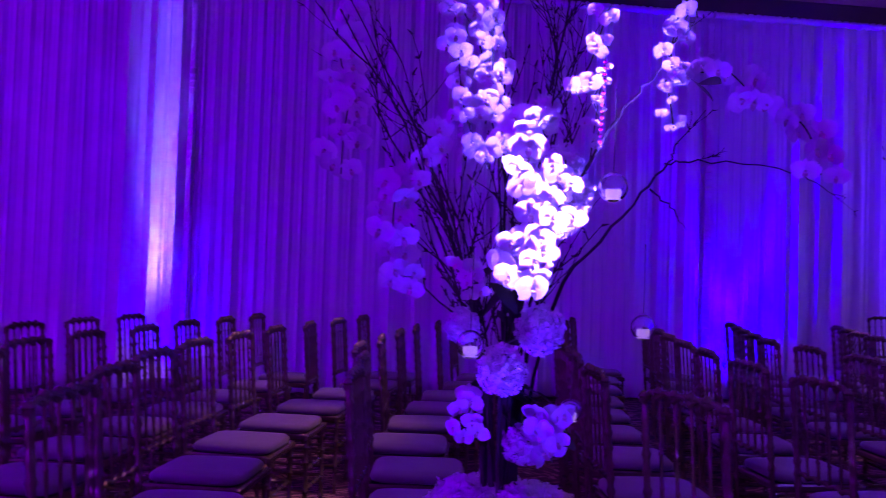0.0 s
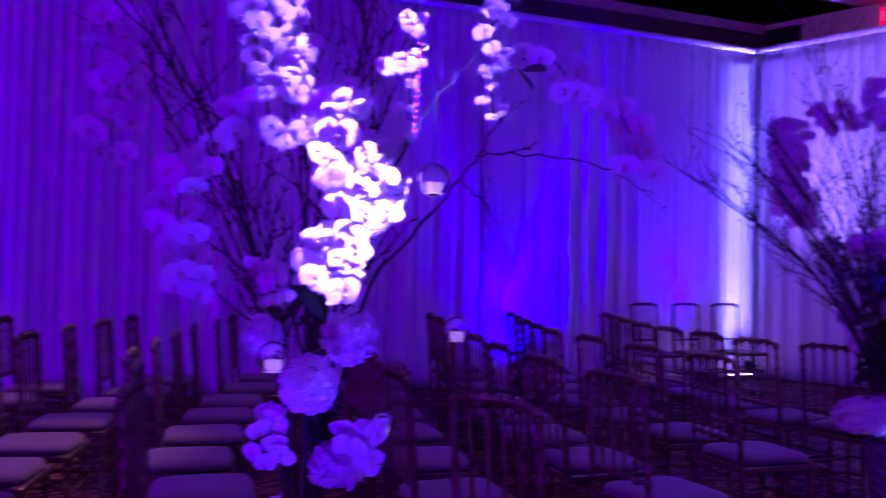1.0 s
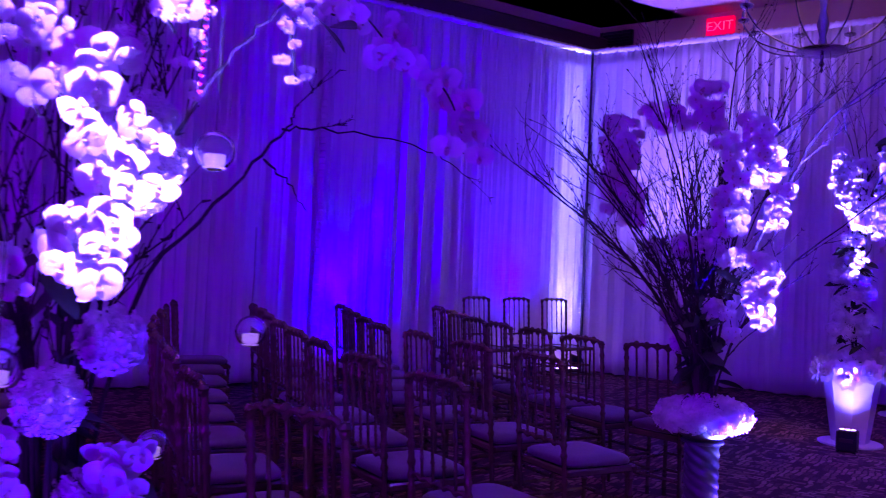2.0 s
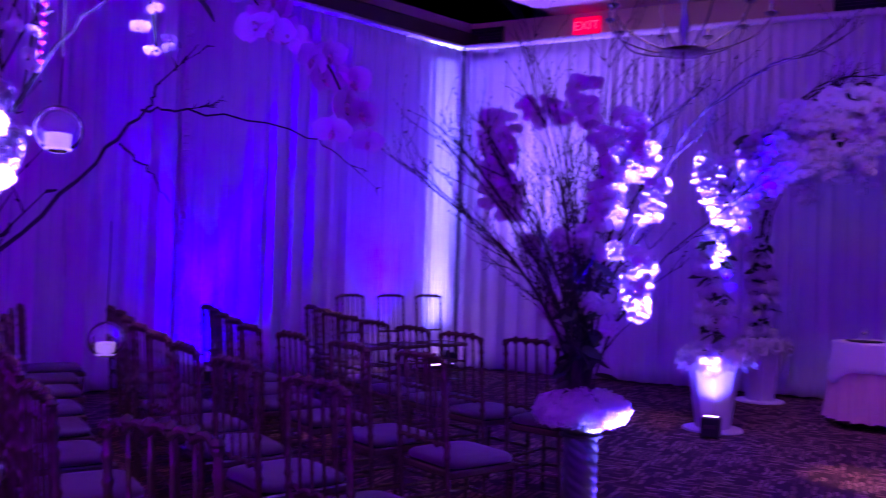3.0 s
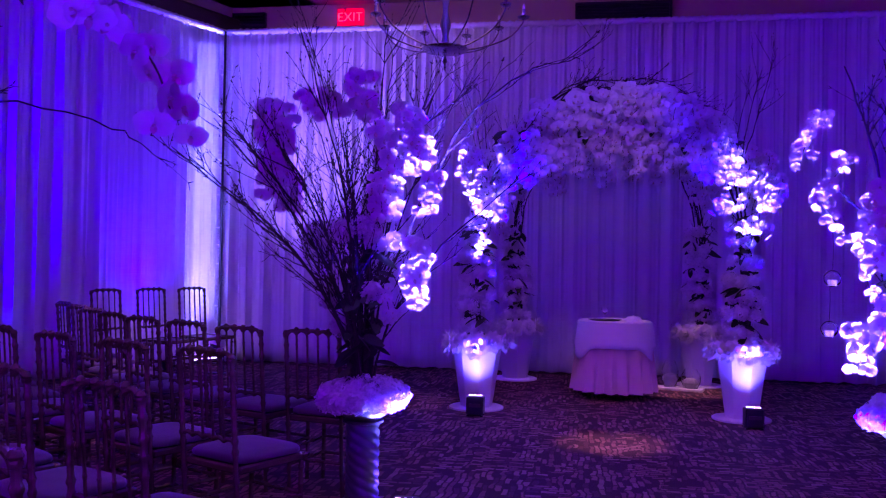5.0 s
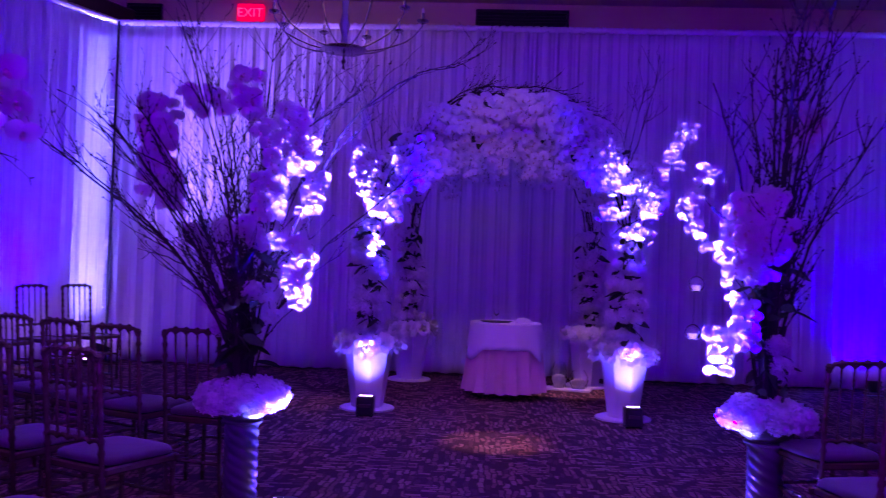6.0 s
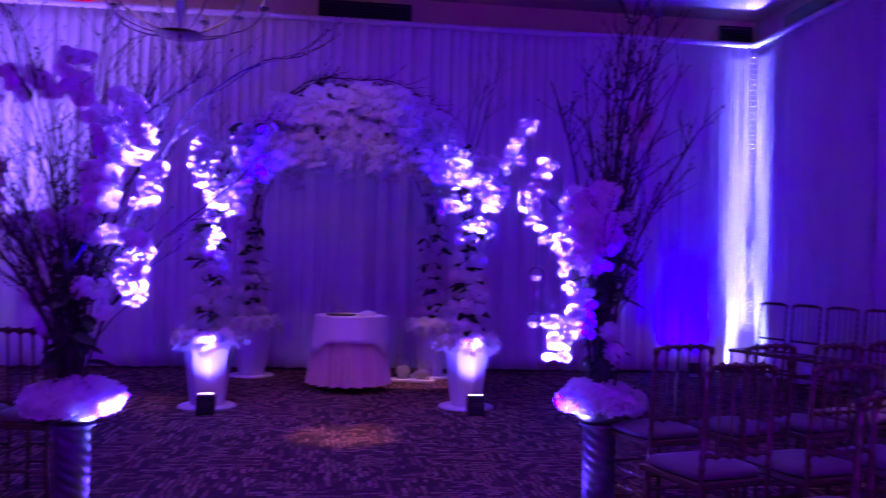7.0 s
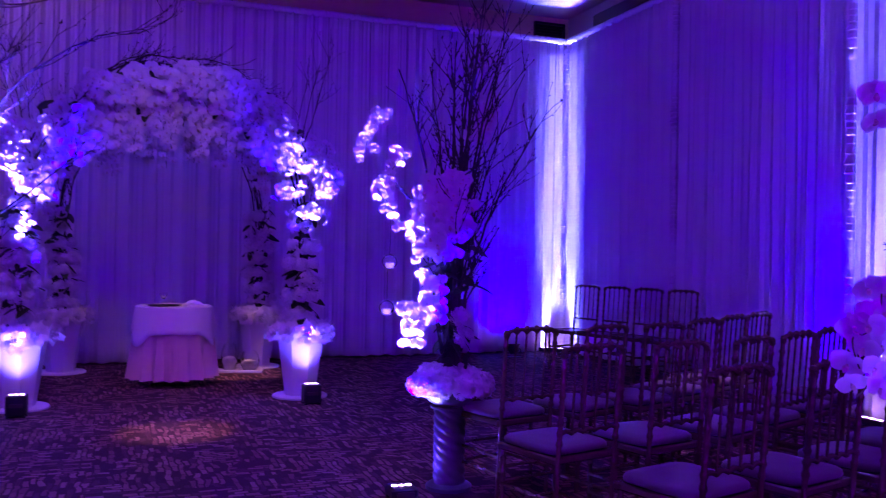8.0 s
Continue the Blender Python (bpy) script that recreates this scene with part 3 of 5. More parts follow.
        pts = [(-w + 2 * w * i / 20, back(z), z + 0.012 * abs(math.sin(math.pi * i / 4))) for i in range(21)]
        q.tube(pts, 0.010, 8)
        part("back_rail", q, M_GOLD, ob)
    q0 = turned((0, back(0.555), 0.555), (0, back(0.92), 0.92), 0.0062, (0.2, 0.5, 0.8), 6)
    me = q0.mesh("spindle", [M_GOLD])
    for k in range(4):
        part("spindle", me, M_GOLD, ob, at=pose(-w + 2 * w * (k + 1) / 5, 0, 0))
    # stretchers
    me = turned((-w, 0, 0), (w, 0, 0), 0.009, (0.3, 0.5, 0.7), 6).mesh("stretcher", [M_GOLD])
    for y, z in ((d, 0.26), (d, 0.16), (back(0.2), 0.2)):
        part("stretcher", me, M_GOLD, ob, at=pose(0, y, z))
    me = turned((0, -d, 0), (0, d, 0), 0.009, (0.3, 0.5, 0.7), 6).mesh("stretcher", [M_GOLD])
    for x in (-w, w):
        for z in (0.16, 0.25):
            part("stretcher", me, M_GOLD, ob, at=pose(x, 0.0, z))
    return ob


CHAIR = chair_model()
chair_used = [False]


def place_chair(x, y, turn, loose=1.0):
    """Stands a chair with its seat at x, y; turn 0 faces +y."""
    jx, jy, jt = rnd.uniform(-0.015, 0.015) * loose, rnd.uniform(-0.015, 0.015) * loose, rnd.uniform(-3.5, 3.5) * loose
    m = pose(x + jx, y + jy, 0, 0, 0, turn + jt)
    if not chair_used[0]:
        CHAIR.matrix_basis = m
        chair_used[0] = True
        return CHAIR
    return copy_thing(CHAIR, m)


def chair_row(pts, count, turn0, turn1, gap=0.5):
    """Chairs evenly spaced along a bowed row through pts, the facing turning gently from one end to the other."""
    path = curve_points([(x, y, 0) for x, y in pts], 24)
    run, spots = 0.0, []
    for p, q in zip(path, path[1:] + [path[-1] * 2 - path[-2]]):
        while run <= (q - p).length and len(spots) < count:
            spots.append(p + (q - p).normalized() * run)
            run += gap
        run -= (q - p).length
    while len(spots) < count:
        spots.append(spots[-1] + (path[-1] - path[-4]).normalized() * gap)
    for i, p in enumerate(spots):
        place_chair(p.x, p.y, turn0 + (turn1 - turn0) * i / (count - 1))


# the seating left of the aisle, front row first; its rows bow towards the arch
place_chair(-1.55, 4.86, -14, 0.3)
chair_row([(-1.97, 4.93), (-2.40, 5.18), (-3.24, 5.75), (-4.38, 6.93)], 7, -22, -36, 0.50)
chair_row([(-1.61, 3.73), (-2.20, 3.97), (-3.13, 4.48), (-4.03, 5.28), (-4.98, 6.18)], 8, -25, -36, 0.56)
chair_row([(-1.51, 2.71), (-2.04, 2.98), (-3.07, 3.63), (-4.03, 4.38), (-5.08, 5.23)], 8, -24, -36, 0.60)
place_chair(-1.44, 1.86, -4)
chair_row([(-2.01, 2.08), (-2.46, 2.37), (-3.51, 3.07), (-4.53, 3.88), (-5.58, 4.83)], 8, -28, -36, 0.62)
chair_row([(-2.18, 1.15), (-2.68, 1.40), (-3.19, 1.63), (-4.33, 2.48), (-5.53, 3.58)], 8, -30, -36, 0.56)
chair_row([(-1.95, 0.18), (-2.73, 0.50), (-3.66, 1.02), (-4.88, 2.03), (-6.03, 3.13)], 9, -32, -36, 0.57)
chair_row([(-3.13, -0.02), (-3.58, 0.15), (-4.38, 0.73), (-5.18, 1.38), (-6.08, 2.18)], 7, -32, -36, 0.56)
chair_row([(-4.33, -0.05), (-4.76, 0.21), (-5.53, 0.88), (-6.23, 1.53)], 4, -33, -36, 0.56)
# and right of it
chair_row([(1.74, 4.40), (2.24, 4.47), (2.75, 4.60), (3.60, 5.05), (4.40, 5.50)], 6, 14, 26, 0.49)
chair_row([(1.63, 3.57), (2.17, 3.62), (2.62, 3.72), (3.50, 4.10), (4.35, 4.55)], 6, 12, 26, 0.49)
chair_row([(1.78, 2.82), (2.30, 2.85), (2.80, 2.95), (3.70, 3.35), (4.30, 3.65)], 5, 12, 25, 0.50)


def spare_chair(x, y, turn, size):
    """A spare chair of the taller kind, without its cushion."""
    ob = copy_thing(CHAIR, pose(x, y, 0, 0, 0, turn) @ Matrix.Scale(size, 4))
    tagged(ob, "bare gilded spare chair without its cushion beside the drape", group="spare chairs by the drapes")
    for o in [c for c in ob.children if c.name.startswith("cushion")]:
        bpy.data.objects.remove(o)


for i in range(3):
    p = on_a(1.25 + 0.55 * i, 1.15, 0)
    spare_chair(p.x, p.y, -112.5 + 3 * i, 1.07)
for i in range(4):
    spare_chair(4.68 + 0.13 * i, 8.85 - 0.44 * i, 107, 1.05)


# ---- flowers ----
def petal(length, width, cup, roll, n=5, m=3):
    """A cupped petal along +x from the origin, its face to +z."""
    V, F = [], []
    for i in range(n):
        u = i / (n - 1)
        w = width * (math.sin(math.pi * min(1, 0.12 + 0.86 * u)) ** 0.7) * 0.5
        for j in range(m):
            s = -1 + 2 * j / (m - 1)
            V.append((length * u, w * s, cup * (u * u) - roll * (1 - s * s) * math.sin(math.pi * u) * width))
    for i in range(n - 1):
        for j in range(m - 1):
            a = i * m + j
            F.append((a, a + m, a + m + 1, a + 1))
    return V, F


def orchid_into(q, mat, r, size=1.0):
    """An orchid blossom facing +z of mat: three sepals, two broad petals, a lip."""
    for a, l, w in ((90, 0.042, 0.030), (212, 0.040, 0.028), (328, 0.040, 0.028)):
        V, F = petal(l * size, w * size, r.uniform(-0.012, 0.004) * size, 0.12)
        q.add(V, F, 0, mat @ pose(0, 0, 0, 0, 0, a + r.uniform(-6, 6)))
    for a in (18, 162):
        V, F = petal(0.050 * size, 0.058 * size, r.uniform(-0.006, 0.010) * size, 0.14)
        q.add(V, F, 0, mat @ pose(0, 0, 0.003 * size, 0, 0, a + r.uniform(-7, 7)))
    V, F = petal(0.020 * size, 0.017 * size, 0.010 * size, 0.4, 4)
    q.add(V, F, 1, mat @ pose(0, 0, 0.006 * size, 0, 0, 270))
    q.lathe([(0.004 * size, 0.0), (0.005 * size, 0.008 * size), (0.0, 0.013 * size)], 6, (0, 0, 0.002), 1, mat)


BLOSSOMS = []
for k in range(5):
    q = Buf()
    orchid_into(q, Matrix.Identity(4), random.Random(100 + k), 1.0)
    BLOSSOMS.append(q.mesh("blossom", [M_PETAL, M_LIP]))


def facing(place, d, spin):
    return Matrix.Translation(place) @ Vector(d).to_track_quat("Z", "Y").to_matrix().to_4x4() @ pose(0, 0, 0, 0, 0, spin)


def orchid_spray(tree, pts, seed, towards, gap=0.05, size=1.0, loose=0.018, both=0.9, joined=False, wild=0.7):
    """An arching stem with blossoms that turn towards a direction."""
    gap *= 0.8
    r = random.Random(seed)
    base = Vector(tree.matrix_basis.translation)
    path = [p - base for p in curve_points(pts, 8)]
    q = Buf()
    q.tube(path[::2] if len(path) > 6 else path, 0.0022, 5, 2)
    places, run = [], gap
    for i in range(1, len(path)):
        run += (path[i] - path[i - 1]).length
        if run >= gap * r.uniform(0.8, 1.2):
            run = 0
            places.append(path[i])
    spots = []
    for p in places:
        for side in ((-1, 1) if r.random() < both else (r.choice((-1, 1)),)):
            d = Vector(towards).normalized() + Vector((r.uniform(-wild, wild), r.uniform(-wild, wild), r.uniform(-0.7 * wild, 0.5 * wild)))
            off = Vector((r.uniform(-1, 1), r.uniform(-1, 1), r.uniform(-1, 1))) * loose + d.normalized() * 0.012
            lat = Vector((-towards[1], towards[0], 0)).normalized() * side * 0.026 * size
            spots.append((p + off + lat, d, r.uniform(-30, 30), size * r.uniform(0.8, 1.08)))
    if joined:
        for p, d, s, z in spots:
            orchid_into(q, facing(p, d, s), r, z)
        return part("orchid_spray", q, [M_PETAL, M_LIP, M_STEM], tree)
    ob = part("orchid_spray", q, [M_PETAL, M_LIP, M_STEM], tree, "arching spray of white orchids")
    for p, d, s, z in spots:
        part("blossom", r.choice(BLOSSOMS), M_PETAL, ob, at=facing(p, d, s) @ Matrix.Scale(z, 4))
    return ob


def hydrangea_mesh(seed, radius=0.060, florets=210):
    r = random.Random(seed)
    q = Buf()
    prof = [(radius * 0.62 * math.sin(math.pi * i / 6), -radius * 0.62 * math.cos(math.pi * i / 6)) for i in range(7)]
    q.lathe(prof, 10)
    for k in range(florets):
        z = 1 - 1.7 * (k + 0.5) / florets
        a = k * 2.39996
        s = math.sqrt(max(0, 1 - z * z))
        d = Vector((s * math.cos(a), s * math.sin(a), z))
        m = facing(d * radius * r.uniform(0.70, 1.10), d + Vector((r.uniform(-0.7, 0.7), r.uniform(-0.7, 0.7), r.uniform(-0.7, 0.7))), r.uniform(0, 90))
        for e in range(4):
            w = 0.0105 * r.uniform(0.75, 1.25)
            V = [(0, 0, 0), (w, -w * 0.7, 0.003), (w * 1.5, 0, r.uniform(-0.003, 0.007)), (w, w * 0.7, 0.003)]
            q.add(V, [(0, 1, 2, 3)], 0, m @ pose(0, 0, 0, 0, 0, 90 * e))
    return q.mesh("hydrangea", [M_HYD], False)


def rose_mesh(seed, radius=0.048):
    r = random.Random(seed)
    q = Buf()
    for ring, (count, lift, open_) in enumerate(((4, 0.9, 12), (5, 0.8, 32), (7, 0.55, 58), (8, 0.25, 82))):
        for k in range(count):
            V, F = petal(radius * (0.8 + 0.13 * ring), radius * 1.05, radius * 0.25, -0.18, 4)
            m = pose(0, 0, 0, 0, 0, 360 * k / count + ring * 25 + r.uniform(-8, 8)) @ pose(0.004 * ring, 0, 0, 0, -(90 - open_) + r.uniform(-6, 6), 0)
            q.add(V, F, 0, m)
    q.lathe([(0.0, -0.012), (radius * 0.35, 0.0), (radius * 0.3, radius * 0.5), (0, radius * 0.7)], 8)
    return q.mesh("rose", [M_ROSE], True)


HYD = [hydrangea_mesh(200 + k) for k in range(3)]
ROSES = [rose_mesh(300 + k) for k in range(3)]


def leaf_mesh(seed):
    q = Buf()
    V, F = petal(0.13, 0.055, -0.03, 0.12, 6, 3)
    q.add(V, F)
    return q.mesh("leaf", [M_LEAF])


LEAVES = [leaf_mesh(0)]


def bloom(tree, kind, place, seed, size=1.0, towards=(0, -1, 0.5)):
    r = random.Random(seed)
    base = Vector(tree.matrix_basis.translation)
    d = Vector(towards) + Vector((r.uniform(-0.5, 0.5), r.uniform(-0.5, 0.5), r.uniform(-0.4, 0.4)))
    mesh = r.choice(HYD if kind == "hydrangea" else ROSES)
    return part(kind, mesh, M_HYD, tree, "", at=facing(Vector(place) - base, d, r.uniform(0, 360)) @ Matrix.Scale(size * r.uniform(0.92, 1.1), 4))


def leaf(tree, place, seed, size=1.0, down=0.3):
    r = random.Random(seed)
    base = Vector(tree.matrix_basis.translation)
    m = Matrix.Translation(Vector(place) - base) @ pose(0, 0, 0, r.uniform(-50, 50), r.uniform(0, 60) * down * 2, r.uniform(0, 360)) @ Matrix.Scale(size, 4)
    return part("leaf", LEAVES[0], M_LEAF, tree, "", at=m)


def twiggy(tree, pts, seed, r0=0.009, twigs=9, reach=0.35, label=""):
    """A birch branch through pts with forked side twigs and knots."""
    r = random.Random(seed)
    base = Vector(tree.matrix_basis.translation)
    path = [p - base for p in curve_points(pts, 6)]
    n = len(path)
    path = [p + Vector((r.uniform(-1, 1), r.uniform(-1, 1), r.uniform(-1, 1))) * 0.007 for p in path]
    q = Buf()
    q.tube(path, [r0 * (1 - 0.72 * i / (n - 1)) * r.uniform(0.9, 1.15) for i in range(n)], 6)

    def side(p, d, length, rad, depth):
        k = 5
        pts2 = [p]
        for i in range(k):
            d = (d + Vector((r.uniform(-1, 1), r.uniform(-1, 1), r.uniform(-0.5, 1.0))) * 0.20).normalized()
            pts2.append(pts2[-1] + d * (length / k))
        q.tube(pts2, [rad * (1 - 0.6 * i / k) for i in range(k + 1)], 4)
        for e in range(4):
            b0 = r.choice(pts2[1:])
            q.tube([b0, b0 + (d + Vector((r.uniform(-1, 1), r.uniform(-1, 1), r.uniform(-1, 1)))) * 0.011], [rad * 1.5, rad * 0.7], 4)
        if depth:
            for e in range(r.choice((1, 2, 2))):
                i = r.randint(1, k - 1)
                dd = (d + Vector((r.uniform(-1, 1), r.uniform(-1, 1), r.uniform(-0.4, 0.8))) * 0.8).normalized()
                side(pts2[i], dd, length * r.uniform(0.4, 0.7), rad * 0.6, depth - 1)

    for e in range(twigs):
        i = int(n * r.uniform(0.28, 0.97))
        i = min(i, n - 2)
        along = (path[i + 1] - path[i]).normalized()
        out = Vector((r.uniform(-1, 1), r.uniform(-1, 1), r.uniform(-0.3, 0.6)))
        side(path[i], (along * 0.9 + out * 0.7).normalized(), reach * r.uniform(0.5, 1.1), r0 * 0.55 * (1 - 0.45 * i / n), 1)
    return part("branch", q, M_BARK, tree, label)


def glass_globe(tree, place, seed, radius=0.045):
    """A hanging glass ball with an opening, a candle in it and a thread."""
    base = Vector(tree.matrix_basis.translation)
    p = Vector(place) - base
    q = Buf()
    out = [(radius * math.sin(math.pi * i / 12), -radius * math.cos(math.pi * i / 12)) for i in range(0, 13)]
    inn = [((radius - 0.005) * math.sin(math.pi * i / 12), -(radius - 0.005) * math.cos(math.pi * i / 12)) for i in range(12, -1, -1)]
    q.lathe(out, 20)
    q.lathe(inn, 20)
    g = part("glass_globe", q, M_GLASS, tree, "hanging clear glass candle ball", at=Matrix.Translation(p))
    q = Buf()
    h = radius * 0.62
    q.lathe([(radius * 0.5, -radius * 0.78), (radius * 0.52, -radius * 0.78 + h), (radius * 0.42, -radius * 0.76 + h), (0.0, -radius * 0.79 + h)], 14)
    part("candle", q, M_CANDLE, g, "short glowing white candle")
    q = Buf()
    q.tube([(0, 0, radius), (0.003, 0, radius + 0.10), (0, 0.002, radius + 0.2)], 0.0012, 4)
    part("thread", q, M_STEM, g)


def flower_column(x, y):
    """Twist-fluted pedestal with a bowl on it."""
    ob = thing("pedestal_column", (x, y, 0), "slender white twist-fluted pedestal with a shallow bowl", "pedestal", "pedestals along the aisle")
    q = Buf()
    q.lathe([(0.13, 0.0), (0.13, 0.02), (0.115, 0.03), (0.105, 0.035)], 32)
    part("base", q, M_SATIN, ob)
    q = Buf()
    prof = [(0.086, 0.03 + 0.42 * i / 120) for i in range(121)]
    q.lathe(prof, 40, wob=lambda a, z: 0.11 * abs(math.sin(2.5 * a + 58 * z)) - 0.04)
    part("shaft", q, M_SATIN, ob, "spirally fluted shaft")
    q = Buf()
    q.lathe([(0.085, 0.45), (0.11, 0.455), (0.112, 0.465), (0.09, 0.472), (0.125, 0.497), (0.155, 0.525), (0.165, 0.55), (0.158, 0.55), (0.148, 0.53), (0.10, 0.50), (0.0, 0.49)], 32)
    part("bowl", q, M_SATIN, ob, "shallow silvered bowl")
    return ob


def flower_ring(tree, seed):
    """Hydrangea heads packed round the bowl's rim."""
    r = random.Random(seed)
    c = Vector(tree.matrix_basis.translation)
    for ring, (count, rad, z, s) in enumerate(((12, 0.185, 0.035, 1.0), (9, 0.12, 0.072, 1.05), (4, 0.05, 0.085, 1.0))):
        for k in range(count):
            a = 2 * math.pi * (k + 0.5 * ring) / count + r.uniform(-0.1, 0.1)
            out = Vector((math.cos(a), math.sin(a), 0))
            bloom(tree, "hydrangea", c + out * rad * r.uniform(0.94, 1.06) + Vector((0, 0, z + r.uniform(-0.012, 0.012))), seed * 50 + ring * 20 + k, s, out + Vector((0, 0, 0.8)))


def cut_stems(tree, seed, top=0.75, count=14):
    """The dark cut stems that stand close together above the bowl."""
    r = random.Random(seed)
    for k in range(count):
        q = Buf()
        a, w = r.uniform(0, 6.28), r.uniform(0.01, 0.05)
        b0 = Vector((math.cos(a) * w, math.sin(a) * w, -0.06))
        a2, w2 = a + r.uniform(-0.5, 0.5), r.uniform(0.03, 0.10)
        t = Vector((math.cos(a2) * w2, math.sin(a2) * w2, top * r.uniform(0.5, 1.0)))
        q.tube([b0, b0.lerp(t, 0.5) + Vector((r.uniform(-0.01, 0.01), r.uniform(-0.01, 0.01), 0)), t], [r.uniform(0.006, 0.013), 0.008, 0.005], 6)
        part("stem", q, M_BARK, tree)


def floral_tree(x, y, seed, branches, label, towards, spread=0.75, lean=(0, 0), height=1.75, leaves=18, low_leaves=0.55, twigs=9, clear=None, thick=1.0):
    flower_column(x, y)
    tree = thing("floral_tree", (x, y, 0.555), label, "floral tree", "floral trees along the aisle")
    r = random.Random(seed)
    cut_stems(tree, seed)
    flower_ring(tree, seed)
    c = Vector((x, y, 0.555))
    for k in range(branches):
        a = 2 * math.pi * k / branches + r.uniform(-0.25, 0.25)
        far = spread * r.uniform(0.35, 1.05)
        if clear is not None and math.cos(a - radians(clear)) > 0.5:
            continue
        h = height * r.uniform(0.8, 1.12) * (1 - 0.25 * (far / spread) ** 2)
        o = Vector((math.cos(a) * far + lean[0], math.sin(a) * far + lean[1], h))
        p0 = c + Vector((math.cos(a) * 0.03, math.sin(a) * 0.03, 0.0))
        p1 = c + Vector((o.x * 0.14, o.y * 0.14, h * 0.33))
        p2 = c + Vector((o.x * 0.48, o.y * 0.48, h * 0.68))
        twiggy(tree, [p0, p1, p2, c + o], seed * 40 + k, thick * r.uniform(0.008, 0.0135), twigs, 0.34 if twigs < 12 else 0.42)
    for k in range(leaves):
        a, w = r.uniform(0, 6.28), r.uniform(0.03, 0.11)
        leaf(tree, c + Vector((math.cos(a) * w, math.sin(a) * w, r.uniform(0.12, low_leaves * 1.5))), seed * 70 + k, r.uniform(0.7, 1.15))
    return tree


# the near tree beside the aisle
F1 = (0.8, -0.55, -0.12)
tree = floral_tree(-1.54, 1.05, 3, 17, "tall birch and white orchid arrangement with hanging glass candle balls", F1, 0.62, (-0.05, -0.1), 1.75, 26, clear=-38, thick=0.6)
for k, (pts, gap, size) in enumerate((
        ([(-1.94, 0.71, 2.09), (-1.96, 0.69, 1.94), (-1.95, 0.72, 1.84), (-1.96, 0.71, 1.70), (-1.97, 0.71, 1.58)], 0.055, 1.0),
        ([(-1.60, 0.83, 1.70), (-1.63, 0.79, 1.60), (-1.65, 0.75, 1.52), (-1.66, 0.74, 1.41), (-1.65, 0.77, 1.25)], 0.045, 0.95),
        ([(-1.55, 0.89, 2.09), (-1.52, 0.95, 1.95), (-1.52, 0.96, 1.83), (-1.53, 0.95, 1.70)], 0.045, 0.80),
        ([(-1.53, 0.83, 2.06), (-1.52, 0.85, 1.87), (-1.52, 0.88, 1.71), (-1.49, 0.94, 1.57)], 0.045, 0.66),
        ([(-1.33, 1.00, 1.69), (-1.37, 0.94, 1.63), (-1.35, 0.97, 1.55), (-1.33, 1.01, 1.49), (-1.33, 1.01, 1.43)], 0.034, 1.05),
        ([(-1.38, 0.94, 1.39), (-1.34, 1.01, 1.36), (-1.37, 0.95, 1.31), (-1.36, 0.97, 1.25)], 0.030, 1.0),
        ([(-1.26, 1.02, 1.58), (-1.27, 1.03, 1.50), (-1.28, 1.00, 1.43)], 0.05, 0.9),
        ([(-1.24, 1.13, 1.98), (-1.27, 1.10, 1.84), (-1.29, 1.07, 1.78), (-1.28, 1.08, 1.74)], 0.06, 0.62),
        ([(-1.28, 1.17, 1.93), (-1.30, 1.15, 1.72), (-1.31, 1.14, 1.59)], 0.05, 0.36),
        ([(-1.08, 1.22, 1.95), (-1.09, 1.21, 1.82), (-1.05, 1.28, 1.80), (-1.02, 1.33, 1.79)], 0.04, 0.6),
        ([(-0.98, 1.29, 1.79), (-0.95, 1.36, 1.73), (-0.90, 1.44, 1.68), (-0.88, 1.48, 1.61), (-0.88, 1.50, 1.55)], 0.055, 0.85),
        ([(-1.10, 1.20, 1.78), (-1.09, 1.21, 1.71), (-1.09, 1.22, 1.66)], 0.025, 0.3),
        ([(-1.43, 0.87, 0.97), (-1.44, 0.87, 0.91), (-1.43, 0.88, 0.85)], 0.035, 0.7),
        ([(-1.37, 1.08, 0.95), (-1.38, 1.06, 0.88), (-1.37, 1.09, 0.79)], 0.03, 0.9),
        ([(-1.44, 0.84, 1.31), (-1.42, 0.86, 1.25), (-1.42, 0.88, 1.22)], 0.03, 0.6))):
    orchid_spray(tree, pts, 400 + k, F1, gap, size)
for k, (p, s) in enumerate((((-1.09, 1.24, 1.80), 0.42), ((-1.44, 0.84, 1.15), 0.7), ((-1.37, 0.92, 1.04), 1.0), ((-1.40, 1.06, 1.14), 0.95), ((-1.42, 1.10, 0.87), 0.9), ((-1.45, 1.05, 0.83), 0.85),
                            ((-1.30, 1.07, 1.49), 0.85), ((-1.42, 1.13, 1.59), 0.9), ((-1.39, 1.10, 1.44), 0.8), ((-1.48, 1.12, 1.75), 0.7))):
    bloom(tree, "hydrangea", p, 500 + k, s, F1)
for p, s in (((-1.10, 1.04, 1.50), 1.0), ((-1.35, 0.81, 1.11), 1.0), ((-1.36, 1.39, 1.15), 1.0), ((-1.40, 1.17, 0.92), 0.9)):
    glass_globe(tree, p, 0, 0.036 * s)
twiggy(tree, [(-1.54, 1.08, 0.75), (-1.56, 1.23, 1.21), (-1.46, 1.39, 1.47), (-1.39, 1.50, 1.63), (-1.38, 1.52, 1.69)], 601, 0.0065, 1, 0.15)
twiggy(tree, [(-1.395, 1.495, 1.625), (-1.34, 1.58, 1.64), (-1.14, 1.73, 1.60), (-1.05, 1.79, 1.53)], 602, 0.003, 2, 0.12)
